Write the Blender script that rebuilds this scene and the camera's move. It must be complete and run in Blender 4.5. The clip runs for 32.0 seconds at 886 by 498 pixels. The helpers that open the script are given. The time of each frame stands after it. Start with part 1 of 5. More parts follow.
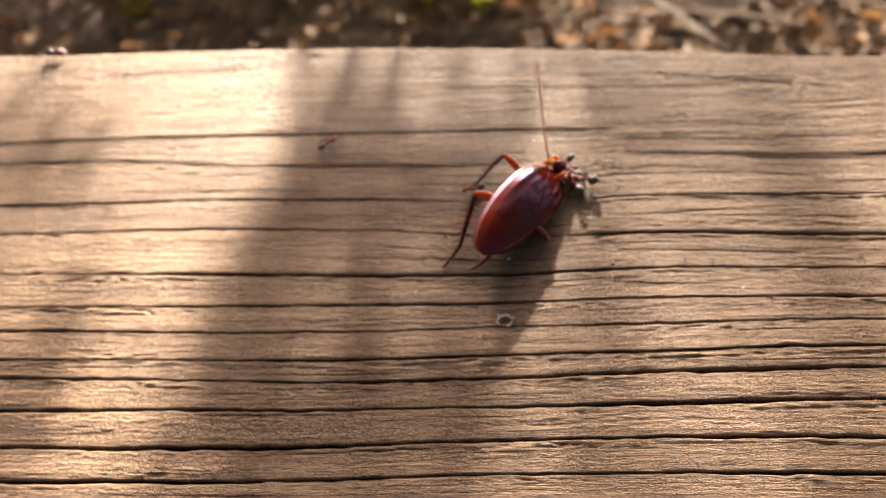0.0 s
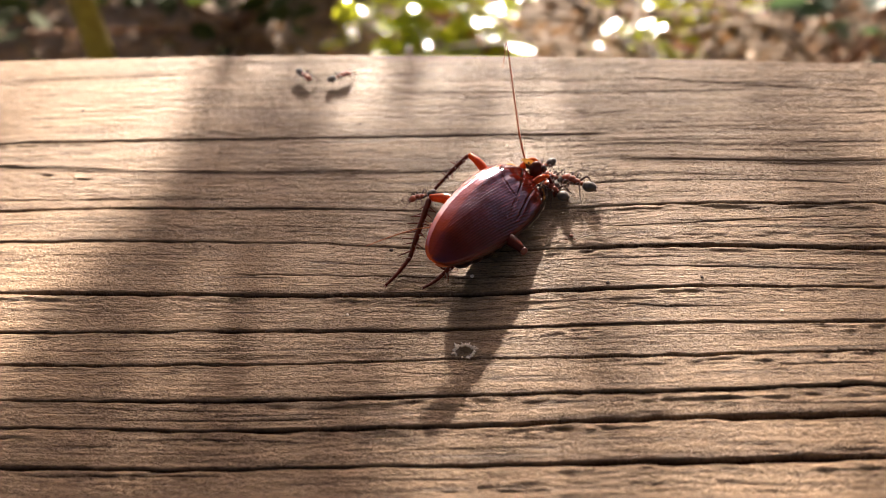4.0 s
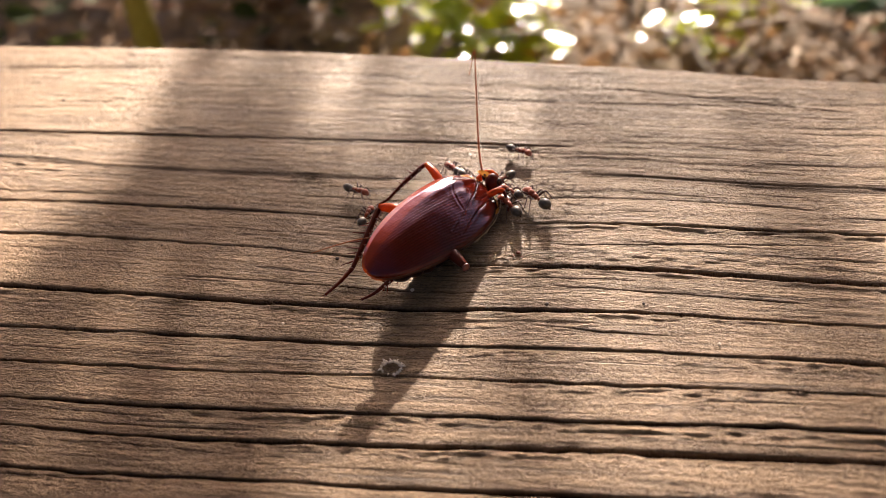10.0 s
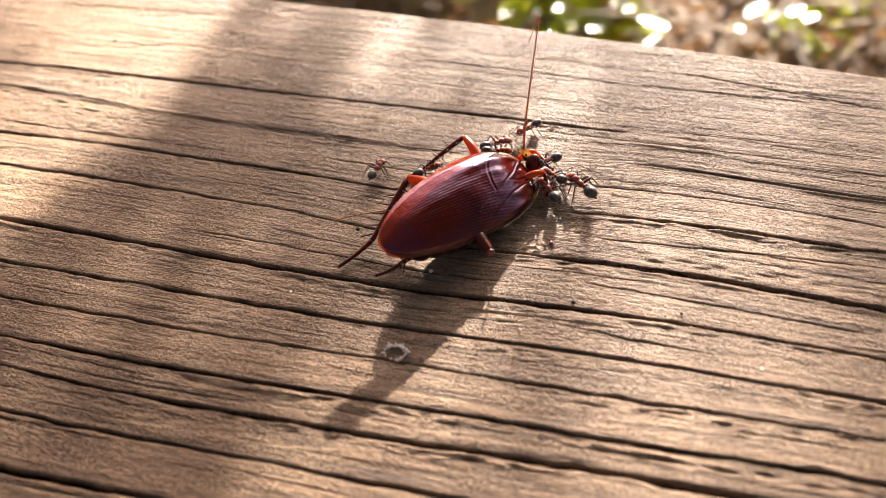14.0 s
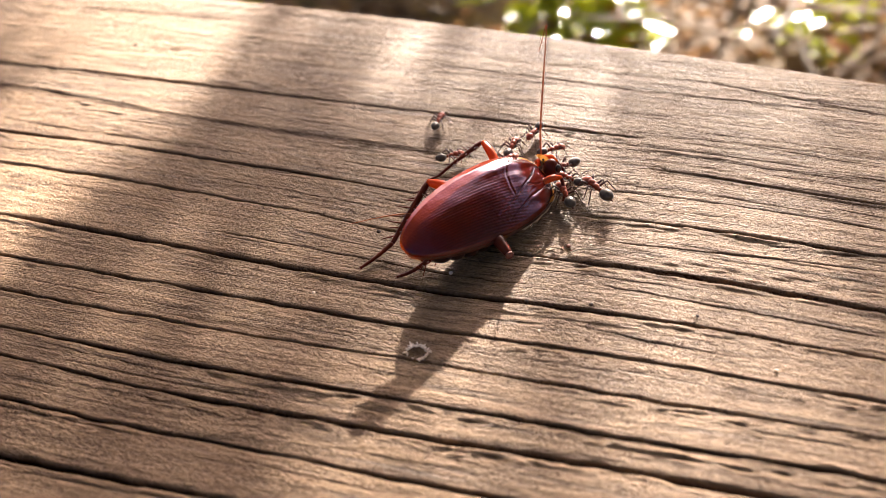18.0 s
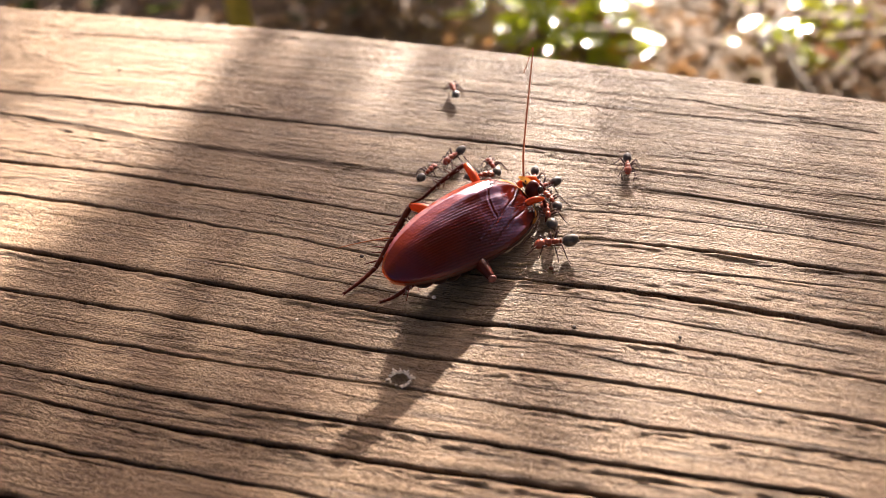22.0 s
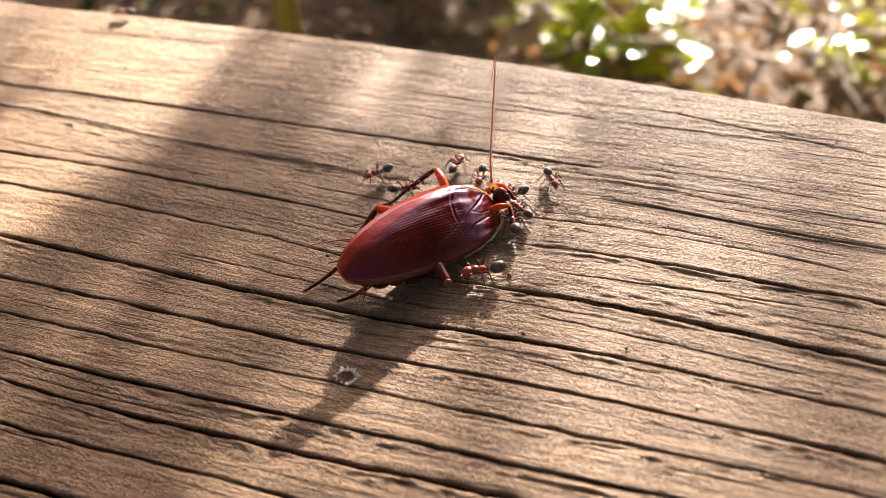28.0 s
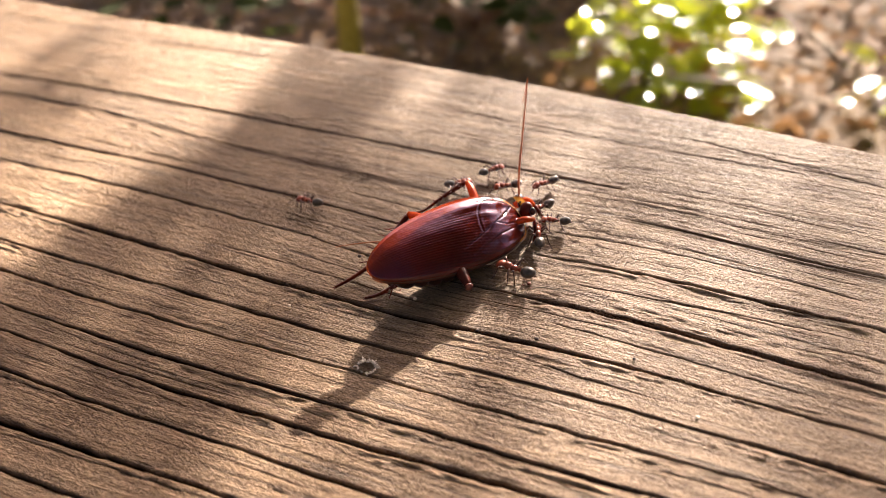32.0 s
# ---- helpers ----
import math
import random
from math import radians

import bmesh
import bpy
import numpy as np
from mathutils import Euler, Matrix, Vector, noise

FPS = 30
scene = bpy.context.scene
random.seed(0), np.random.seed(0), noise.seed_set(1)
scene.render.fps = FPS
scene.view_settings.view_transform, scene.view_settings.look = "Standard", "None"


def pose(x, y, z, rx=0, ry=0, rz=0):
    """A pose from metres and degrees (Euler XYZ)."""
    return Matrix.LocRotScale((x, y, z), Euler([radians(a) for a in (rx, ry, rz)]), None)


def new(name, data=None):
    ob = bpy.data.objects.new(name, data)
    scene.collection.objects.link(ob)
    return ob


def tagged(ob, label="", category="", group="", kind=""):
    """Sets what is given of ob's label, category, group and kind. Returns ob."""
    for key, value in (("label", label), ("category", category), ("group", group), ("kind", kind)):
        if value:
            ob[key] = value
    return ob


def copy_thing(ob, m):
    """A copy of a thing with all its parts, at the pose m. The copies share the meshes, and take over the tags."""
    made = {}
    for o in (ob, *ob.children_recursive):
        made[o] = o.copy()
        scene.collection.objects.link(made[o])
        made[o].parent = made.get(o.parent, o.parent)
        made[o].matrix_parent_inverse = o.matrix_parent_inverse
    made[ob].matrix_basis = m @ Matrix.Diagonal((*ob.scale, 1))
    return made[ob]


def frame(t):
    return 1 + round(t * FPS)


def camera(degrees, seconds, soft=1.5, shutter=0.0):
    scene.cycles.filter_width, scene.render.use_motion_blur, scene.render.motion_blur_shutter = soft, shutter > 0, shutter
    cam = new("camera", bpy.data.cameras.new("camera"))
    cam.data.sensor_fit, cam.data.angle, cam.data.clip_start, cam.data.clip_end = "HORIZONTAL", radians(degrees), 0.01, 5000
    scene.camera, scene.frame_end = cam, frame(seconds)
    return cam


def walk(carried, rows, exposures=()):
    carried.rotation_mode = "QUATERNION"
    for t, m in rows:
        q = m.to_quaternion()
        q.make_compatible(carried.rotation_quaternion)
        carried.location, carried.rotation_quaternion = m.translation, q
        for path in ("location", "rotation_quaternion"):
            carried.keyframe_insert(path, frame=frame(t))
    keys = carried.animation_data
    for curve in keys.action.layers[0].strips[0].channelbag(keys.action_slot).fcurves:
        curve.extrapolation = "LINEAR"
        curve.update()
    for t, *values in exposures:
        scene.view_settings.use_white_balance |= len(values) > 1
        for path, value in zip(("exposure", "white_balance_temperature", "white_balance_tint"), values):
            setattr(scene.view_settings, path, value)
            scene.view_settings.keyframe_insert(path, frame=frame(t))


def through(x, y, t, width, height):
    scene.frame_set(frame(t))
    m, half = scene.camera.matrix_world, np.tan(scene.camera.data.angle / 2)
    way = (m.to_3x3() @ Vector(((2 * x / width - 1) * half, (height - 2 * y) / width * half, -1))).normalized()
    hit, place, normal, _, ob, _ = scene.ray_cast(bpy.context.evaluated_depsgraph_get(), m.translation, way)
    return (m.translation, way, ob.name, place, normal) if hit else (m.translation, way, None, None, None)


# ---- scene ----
cam = camera(61.45, 32.0, 0.8)
cam.data.dof.use_dof, cam.data.dof.focus_distance, cam.data.dof.aperture_fstop = True, 0.132, 15.0
# seconds, eye, heading, pitch, roll
PATH = [
    (0, 0.01862, -0.09070, 0.13901, 18.063, -50.191, -11.107),
    (0.5, 0.01754, -0.09094, 0.13040, 19.903, -49.509, -12.395),
    (1, 0.01892, -0.08954, 0.13139, 17.535, -49.830, -11.032),
    (1.5, 0.01936, -0.08738, 0.12630, 17.312, -48.883, -11.073),
    (2, 0.01753, -0.08275, 0.11044, 14.861, -47.752, -8.436),
    (2.5, 0.01883, -0.07853, 0.09983, 13.834, -43.693, -7.693),
    (3, 0.01709, -0.07743, 0.09663, 14.191, -41.935, -7.295),
    (3.5, 0.01714, -0.07656, 0.09487, 13.902, -42.408, -6.950),
    (5.5, 0.01834, -0.08016, 0.09504, 13.669, -41.709, -6.688),
    (6, 0.01638, -0.08133, 0.09674, 13.922, -42.016, -6.753),
    (6.5, 0.01509, -0.08278, 0.09717, 13.756, -41.528, -6.767),
    (7, 0.01601, -0.08427, 0.09727, 14.076, -41.981, -6.899),
    (7.5, 0.01810, -0.08380, 0.09835, 13.798, -41.755, -6.526),
    (8, 0.02038, -0.08450, 0.09769, 13.750, -41.538, -6.065),
    (8.5, 0.01910, -0.08917, 0.09374, 12.400, -39.120, -4.172),
    (9, 0.01874, -0.08335, 0.09512, 12.606, -39.572, -4.774),
    (9.5, 0.02376, -0.07232, 0.09761, 14.088, -41.998, -5.788),
    (10, 0.03313, -0.06908, 0.09600, 17.653, -43.116, -6.819),
    (10.5, 0.04316, -0.06447, 0.09579, 19.274, -43.524, -6.162),
    (11, 0.04248, -0.06484, 0.09681, 20.907, -44.279, -6.139),
    (11.5, 0.04090, -0.06154, 0.09001, 23.700, -44.193, -6.475),
    (12, 0.03951, -0.05793, 0.08669, 26.365, -45.041, -7.208),
    (12.5, 0.03912, -0.05751, 0.08612, 26.376, -44.832, -7.251),
    (13, 0.03875, -0.05815, 0.08651, 25.674, -44.739, -6.774),
    (13.5, 0.03823, -0.05892, 0.08781, 25.201, -44.393, -6.222),
    (14, 0.03777, -0.05951, 0.08899, 25.188, -44.339, -6.226),
    (14.5, 0.03683, -0.06051, 0.08937, 25.736, -44.671, -6.418),
    (16.5, 0.03617, -0.06120, 0.08987, 25.385, -44.333, -5.985),
    (17, 0.03633, -0.06147, 0.08948, 24.975, -44.010, -5.710),
    (17.5, 0.03620, -0.06137, 0.09061, 24.944, -43.826, -5.765),
    (18, 0.03611, -0.06234, 0.09100, 25.557, -44.059, -6.109),
    (18.5, 0.03580, -0.06217, 0.09076, 24.960, -43.921, -5.660),
    (19, 0.03644, -0.06100, 0.09117, 25.040, -43.621, -5.904),
    (19.5, 0.03756, -0.05958, 0.09098, 24.951, -43.545, -6.077),
    (20, 0.03669, -0.06075, 0.09091, 24.757, -43.372, -5.919),
    (20.5, 0.03666, -0.06083, 0.09163, 24.580, -43.268, -5.841),
    (21, 0.03677, -0.06092, 0.09149, 24.823, -43.309, -6.151),
    (21.5, 0.03720, -0.06110, 0.09176, 24.802, -42.965, -6.556),
    (22, 0.03765, -0.06001, 0.09251, 24.914, -43.298, -6.667),
    (22.5, 0.03782, -0.05923, 0.09287, 24.722, -43.131, -6.763),
    (23, 0.03825, -0.05832, 0.09083, 24.308, -43.064, -6.609),
    (23.5, 0.03825, -0.05767, 0.09039, 24.413, -43.251, -6.716),
    (24, 0.03768, -0.05834, 0.09040, 24.518, -43.537, -6.804),
    (24.5, 0.03903, -0.05739, 0.09175, 24.715, -43.080, -7.167),
    (26.5, 0.03889, -0.05722, 0.09006, 24.691, -43.450, -7.079),
    (27, 0.03849, -0.05773, 0.09018, 24.752, -43.587, -7.067),
    (27.5, 0.04391, -0.05685, 0.09291, 26.375, -42.149, -7.699),
    (28, 0.05136, -0.05622, 0.09203, 29.099, -42.417, -7.232),
    (28.5, 0.05505, -0.05628, 0.09396, 30.248, -41.399, -6.874),
    (29, 0.05803, -0.05846, 0.09529, 33.116, -40.345, -8.245),
    (29.5, 0.05793, -0.06153, 0.09470, 35.138, -40.171, -8.749),
    (30, 0.05941, -0.06241, 0.09579, 35.010, -39.159, -7.702),
    (30.5, 0.06035, -0.06306, 0.09510, 34.894, -39.075, -7.414),
    (31, 0.05982, -0.06181, 0.09464, 34.209, -39.602, -7.012),
    (31.5, 0.05891, -0.06094, 0.09497, 33.957, -39.888, -7.125),
    (32, 0.05877, -0.06161, 0.09365, 33.579, -39.870, -6.630),
]


def held(x, y, z, yaw, pitch, roll):
    return pose(x, y, z, 0, 0, yaw) @ pose(0, 0, 0, 90 + pitch) @ pose(0, 0, 0, 0, 0, roll)


EXPOSURE, KELVIN, TINT = 2.90, 6520, 24
walk(cam, [(t, held(*rest)) for t, *rest in PATH], [(t, EXPOSURE + e, KELVIN + k, TINT) for t, e, k in ((0, -0.05, 0), (3, -0.18, 0), (9, -0.24, 0), (11, -0.1, 0), (12.5, 0.22, -230), (27, 0.22, -230), (29, 0.18, -100), (32, 0.18, -60))])

# ---- light: a low, warm sun behind the rail and its sky ----
SUN = Vector((-0.125, 1.0, 0.303)).normalized()
world = bpy.data.worlds.new("sky")
scene.world = world
world.use_nodes = True
wn = world.node_tree
sky = wn.nodes.new("ShaderNodeTexSky")
sky.sky_type, sky.sun_disc = "NISHITA", False
sky.sun_elevation, sky.sun_rotation = math.asin(SUN.z), math.atan2(SUN.x, SUN.y)
sky.air_density, sky.dust_density, sky.ozone_density = 0.5, 6.0, 0.0
wn.links.new(sky.outputs[0], wn.nodes["Background"].inputs[0])
wn.nodes["Background"].inputs[1].default_value = 0.047
sun = new("sun", bpy.data.lights.new("sun", "SUN"))
sun.data.energy, sun.data.angle, sun.data.color = 5.2, radians(0.53), (1.0, 0.925, 0.72)
sun.matrix_world = SUN.to_track_quat("Z", "Y").to_matrix().to_4x4()

# ---- materials ----


class Nodes:
    """A small wrapper round one material's nodes."""

    def __init__(self, name):
        self.mat = bpy.data.materials.new(name)
        self.mat.use_nodes = True
        self.t = self.mat.node_tree
        self.bsdf = self.t.nodes["Principled BSDF"]

    def add(self, kind, **values):
        n = self.t.nodes.new("ShaderNode" + kind)
        for key, v in values.items():
            n.inputs[key.replace("_", " ")].default_value = v
        return n

    def link(self, a, b):
        self.t.links.new(a, b)

    def set(self, **values):
        for key, v in values.items():
            self.bsdf.inputs[key.replace("_", " ")].default_value = v
        return self

    def noise(self, scale, detail=4.0, rough=0.55, vec=None):
        n = self.add("TexNoise", Scale=scale, Detail=detail, Roughness=rough)
        if vec is None:
            vec = self.add("TexCoord").outputs["Object"]
        self.link(vec, n.inputs["Vector"])
        return n.outputs["Fac"]

    def ramp(self, fac, *stops):
        r = self.add("ValToRGB")
        e = r.color_ramp.elements
        while len(e) < len(stops):
            e.new(0.5)
        for el, (at, c) in zip(e, stops):
            el.position, el.color = at, (*c, 1)
        self.link(fac, r.inputs[0])
        return r.outputs[0]

    def mix(self, a, b, fac, how="MIX"):
        m = self.t.nodes.new("ShaderNodeMix")
        m.data_type, m.blend_type = "RGBA", how
        for s, v in ((m.inputs[6], a), (m.inputs[7], b), (m.inputs[0], fac)):
            if isinstance(v, (int, float)):
                s.default_value = v
            elif isinstance(v, tuple):
                s.default_value = (*v, 1)
            else:
                self.link(v, s)
        return m.outputs[2]

    def math(self, op, a, b=0.0):
        m = self.t.nodes.new("ShaderNodeMath")
        m.operation = op
        for s, v in zip(m.inputs, (a, b)):
            if isinstance(v, (int, float)):
                s.default_value = v
            else:
                self.link(v, s)
        return m.outputs[0]

    def bump(self, height, distance, strength=1.0):
        b = self.add("Bump", Strength=strength, Distance=distance)
        self.link(height, b.inputs["Height"])
        self.link(b.outputs[0], self.bsdf.inputs["Normal"])
        return b.outputs[0]

    def colour(self, c):
        self.link(c, self.bsdf.inputs["Base Color"])

    def translucent(self, c, share, normal=None):
        """Light that shines through a thin sheet."""
        tr = self.add("BsdfTranslucent", Color=(*c, 1))
        mx = self.add("MixShader", Fac=share)
        self.link(self.bsdf.outputs[0], mx.inputs[1])
        self.link(tr.outputs[0], mx.inputs[2])
        self.link(mx.outputs[0], self.t.nodes["Material Output"].inputs[0])


def wood_material():
    m = Nodes("weathered_wood").set(Roughness=0.55, Specular_IOR_Level=0.3)
    pos = m.add("TexCoord").outputs["Object"]
    sx = m.add("SeparateXYZ")
    m.link(pos, sx.inputs[0])
    grain = m.add("Attribute")
    grain.attribute_name = "grain"
    late_shade = m.add("Attribute")
    late_shade.attribute_name = "latewood_shade"

    def along(kx, ks):
        c = m.add("CombineXYZ")
        m.link(m.math("MULTIPLY", sx.outputs[0], kx), c.inputs[0])
        m.link(m.math("MULTIPLY", grain.outputs["Fac"], ks), c.inputs[1])
        return c.outputs[0]

    broad = m.noise(1.0, 3.0, 0.5, along(14, 160))
    streak = m.noise(1.0, 5.0, 0.65, along(45, 2200))
    fibre = m.noise(1.0, 3.0, 0.6, along(260, 6000))
    dash = m.noise(1.0, 2.0, 0.5, along(110, 4600))
    pore = m.noise(1.0, 2.0, 0.55, along(1300, 5200))
    where = m.noise(1.0, 2.0, 0.5, along(45, 420))
    stain = m.noise(22.0, 3.0, 0.5, pos)
    mottle = m.noise(1.0, 3.0, 0.6, along(430, 1500))
    sand = m.noise(1.0, 2.0, 0.6, along(1900, 3300))
    base = m.ramp(broad, (0.3, (0.22, 0.138, 0.080)), (0.5, (0.32, 0.210, 0.127)), (0.72, (0.42, 0.295, 0.190)))
    base = m.mix(base, m.ramp(streak, (0.34, (0.13, 0.078, 0.045)), (0.5, (0.31, 0.205, 0.124)), (0.68, (0.48, 0.345, 0.23))), 0.26)
    base = m.mix(base, m.ramp(stain, (0.42, (0.19, 0.125, 0.08)), (0.6, (0.36, 0.25, 0.16))), 0.25)
    base = m.mix(base, m.ramp(fibre, (0.38, (0.50, 0.45, 0.40)), (0.6, (1.0, 1.0, 1.0))), 0.45, "MULTIPLY")
    base = m.mix(base, m.ramp(mottle, (0.36, (0.50, 0.46, 0.42)), (0.52, (1.0, 1.0, 1.0)), (0.7, (1.22, 1.22, 1.22))), 0.45, "MULTIPLY")
    base = m.mix(base, m.ramp(sand, (0.36, (0.45, 0.41, 0.37)), (0.55, (1.0, 1.0, 1.0))), 0.42, "MULTIPLY")
    dashes = m.ramp(m.math("ADD", dash, m.math("MULTIPLY", where, 0.28)), (0.73, (0, 0, 0)), (0.80, (1, 1, 1)))
    pores = m.ramp(m.math("ADD", pore, m.math("MULTIPLY", where, 0.35)), (0.73, (0, 0, 0)), (0.81, (1, 1, 1)))
    base = m.mix(base, (0.050, 0.028, 0.017), m.math("MULTIPLY", dashes, 0.34))
    base = m.mix(base, (0.07, 0.041, 0.026), m.math("MULTIPLY", pores, 0.6))
    hair = m.noise(1.0, 2.0, 0.5, along(9, 1500))
    split = m.ramp(m.math("ABSOLUTE", m.math("SUBTRACT", hair, 0.5)), (0.0, (1, 1, 1)), (0.030, (0, 0, 0)))
    split = m.math("MULTIPLY", split, m.ramp(m.noise(1.0, 2.0, 0.5, along(55, 700)), (0.52, (0, 0, 0)), (0.62, (1, 1, 1))))
    base = m.mix(base, (0.045, 0.024, 0.014), m.math("MULTIPLY", split, 0.88))
    base = m.mix(base, (1.0, 0.985, 0.95), 1.0, "MULTIPLY")
    # near-black groove colour: latewood tone with the groove's shade put in as well
    m.colour(m.mix(base, (0.020, 0.0062, 0.0024), late_shade.outputs["Fac"]))
    m.link(m.math("MULTIPLY", m.math("SUBTRACT", 1.0, late_shade.outputs["Fac"]), 0.2), m.bsdf.inputs["Specular IOR Level"])
    h = m.math("ADD", m.math("MULTIPLY", fibre, 0.35), m.math("MULTIPLY", streak, 0.22))
    h = m.math("ADD", h, m.math("ADD", m.math("MULTIPLY", mottle, 0.6), m.math("MULTIPLY", sand, 0.35)))
    h = m.math("SUBTRACT", h, m.math("ADD", m.math("MULTIPLY", split, 0.5), m.math("MULTIPLY", pores, 0.35)))
    m.bump(m.math("ADD", h, m.math("MULTIPLY", m.noise(2600.0, 2.0, 0.6, pos), 0.24)), 0.0007)
    return m.mat


def shell_material(name, dark, light, rough, through=None, share=0.3, scale=260.0, spec=0.5):
    m = Nodes(name).set(Roughness=rough, Specular_IOR_Level=spec)
    m.colour(m.ramp(m.noise(scale), (0.35, dark), (0.65, light)))
    m.bump(m.noise(scale * 6, 2.0), 0.000012, 0.35)
    if through:
        m.translucent(through, share)
    return m.mat


def wing_material(name, share):
    """Thin red-brown shell, darker between its fine veins."""
    m = Nodes(name).set(Roughness=0.13, Specular_IOR_Level=0.8, Specular_Tint=(0.70, 0.58, 0.95, 1.0), Coat_Weight=0.4, Coat_Roughness=0.06)
    vein = m.add("Attribute")
    vein.attribute_name = "vein"
    tone = m.ramp(m.noise(180.0), (0.35, (0.050, 0.0034, 0.0014)), (0.65, (0.095, 0.0075, 0.0022)))
    pale = m.add("Attribute")
    pale.attribute_name = "pale"
    tone = m.mix(tone, (0.27, 0.032, 0.005), m.math("MINIMUM", pale.outputs["Fac"], 0.85))
    m.colour(m.mix(tone, m.ramp(vein.outputs["Fac"], (0.05, (0.45, 0.40, 0.40)), (0.35, (0.80, 0.76, 0.76)), (0.75, (1.10, 1.08, 1.08))), 1.0, "MULTIPLY"))
    m.bump(m.noise(1100.0, 3.0), 0.00016, 0.6)
    m.translucent((0.85, 0.10, 0.014), share)
    return m.mat


def plain_material(name, dark, light, rough=0.7, scale=40.0, bump=0.0, spec=0.4, through=None, share=0.35, vary=False):
    m = Nodes(name).set(Roughness=rough, Specular_IOR_Level=spec)
    c = m.ramp(m.noise(scale), (0.36, dark), (0.64, light))
    if vary:
        g = m.add("NewGeometry")
        c = m.mix(c, m.ramp(g.outputs["Random Per Island"], (0.0, (0.7, 0.68, 0.66)), (0.5, (1, 1, 1)), (1.0, (1.2, 1.08, 0.92))), 1.0, "MULTIPLY")
    m.colour(c)
    if bump:
        m.bump(m.noise(scale * 6, 4.0), bump)
    if through:
        m.translucent(through, share)
    return m.mat


WOOD = wood_material()
WING = wing_material("wing_case", 0.15)
COLLAR = shell_material("collar_shell", (0.040, 0.006, 0.004), (0.075, 0.012, 0.006), 0.22, (0.8, 0.14, 0.02), 0.08, 260.0, 0.5)
STUMP = shell_material("stump_end", (0.11, 0.025, 0.018), (0.20, 0.055, 0.04), 0.4, None, 0, 500.0)
WING_UNDER = shell_material("wing_case_under", (0.035, 0.007, 0.004), (0.07, 0.014, 0.007), 0.28, (0.6, 0.12, 0.02), 0.10)
AMBER = shell_material("amber_plate", (0.34, 0.10, 0.018), (0.55, 0.22, 0.04), 0.25, (0.95, 0.45, 0.08), 0.5, 420.0)
BODY = shell_material("dark_body", (0.018, 0.005, 0.004), (0.042, 0.012, 0.007), 0.32)
FEMUR = shell_material("orange_leg", (0.26, 0.030, 0.004), (0.42, 0.060, 0.007), 0.26, (0.95, 0.20, 0.02), 0.30, 500.0, 0.3)
TIBIA = shell_material("dark_leg", (0.042, 0.0065, 0.0040), (0.105, 0.015, 0.006), 0.36, (0.7, 0.10, 0.02), 0.08, 500.0, 0.18)
FEELER = shell_material("feeler", (0.26, 0.055, 0.018), (0.40, 0.10, 0.03), 0.4, (0.8, 0.25, 0.05), 0.25, 900.0)
CREAM = shell_material("pale_membrane", (0.30, 0.22, 0.14), (0.46, 0.36, 0.25), 0.4, (0.8, 0.65, 0.45), 0.3, 500.0)
ANT_RED = shell_material("ant_red", (0.21, 0.030, 0.011), (0.36, 0.064, 0.022), 0.34, None, 0, 1500.0)
ANT_BROWN = shell_material("ant_brown", (0.05, 0.018, 0.012), (0.10, 0.034, 0.020), 0.36, None, 0, 1500.0)
ANT_BLACK = shell_material("ant_gaster", (0.034, 0.025, 0.020), (0.095, 0.070, 0.056), 0.36, None, 0, 1500.0, 0.4)
SHRED = plain_material("dry_shred", (0.24, 0.18, 0.12), (0.38, 0.30, 0.21), 0.8, 900.0)
FRAY = plain_material("frayed_fibre", (0.78, 0.72, 0.64), (0.88, 0.84, 0.78), 0.8, 900.0, 0.0, 0.3, (0.85, 0.6, 0.35), 0.35)
GRIT = plain_material("dark_grit", (0.03, 0.02, 0.015), (0.08, 0.05, 0.035), 0.8, 900.0)
RUST_BIT = plain_material("red_fragment", (0.14, 0.035, 0.02), (0.25, 0.07, 0.03), 0.5, 900.0)
SOIL = plain_material("forest_floor", (0.085, 0.058, 0.038), (0.17, 0.12, 0.082), 0.95, 7.0, 0.02, 0.2)
LITTER = plain_material("dry_leaves", (0.15, 0.10, 0.064), (0.25, 0.175, 0.115), 0.85, 30.0, 0.0, 0.12, (0.35, 0.18, 0.07), 0.2, True)
STRAW = plain_material("dry_twigs", (0.17, 0.12, 0.075), (0.30, 0.22, 0.15), 0.8, 30.0, 0.002, 0.3, None, 0, True)
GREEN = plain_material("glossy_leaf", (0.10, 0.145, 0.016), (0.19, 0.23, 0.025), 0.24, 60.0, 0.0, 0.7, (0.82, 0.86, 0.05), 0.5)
# darker matte leaf copy for foliage out of the sun, shade put into its colour
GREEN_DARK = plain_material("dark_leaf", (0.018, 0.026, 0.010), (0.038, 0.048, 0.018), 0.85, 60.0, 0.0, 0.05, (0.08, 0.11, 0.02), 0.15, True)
BLUE_LEAF = plain_material("blue_green_leaf", (0.030, 0.062, 0.042), (0.075, 0.12, 0.085), 0.4, 60.0, 0.0, 0.5, (0.15, 0.25, 0.1), 0.25)
ORANGE_LEAF = plain_material("orange_leaf", (0.30, 0.09, 0.015), (0.48, 0.18, 0.03), 0.4, 60.0, 0.0, 0.5, (0.9, 0.4, 0.05), 0.4)
WOODS = plain_material("far_woods", (0.020, 0.024, 0.010), (0.075, 0.070, 0.030), 0.95, 0.9, 0.0, 0.1)
BARK = plain_material("mossy_bark", (0.32, 0.25, 0.04), (0.52, 0.42, 0.08), 0.8, 60.0, 0.004)
BARK_RED = plain_material("red_bark", (0.14, 0.060, 0.030), (0.26, 0.12, 0.055), 0.8, 60.0, 0.003)
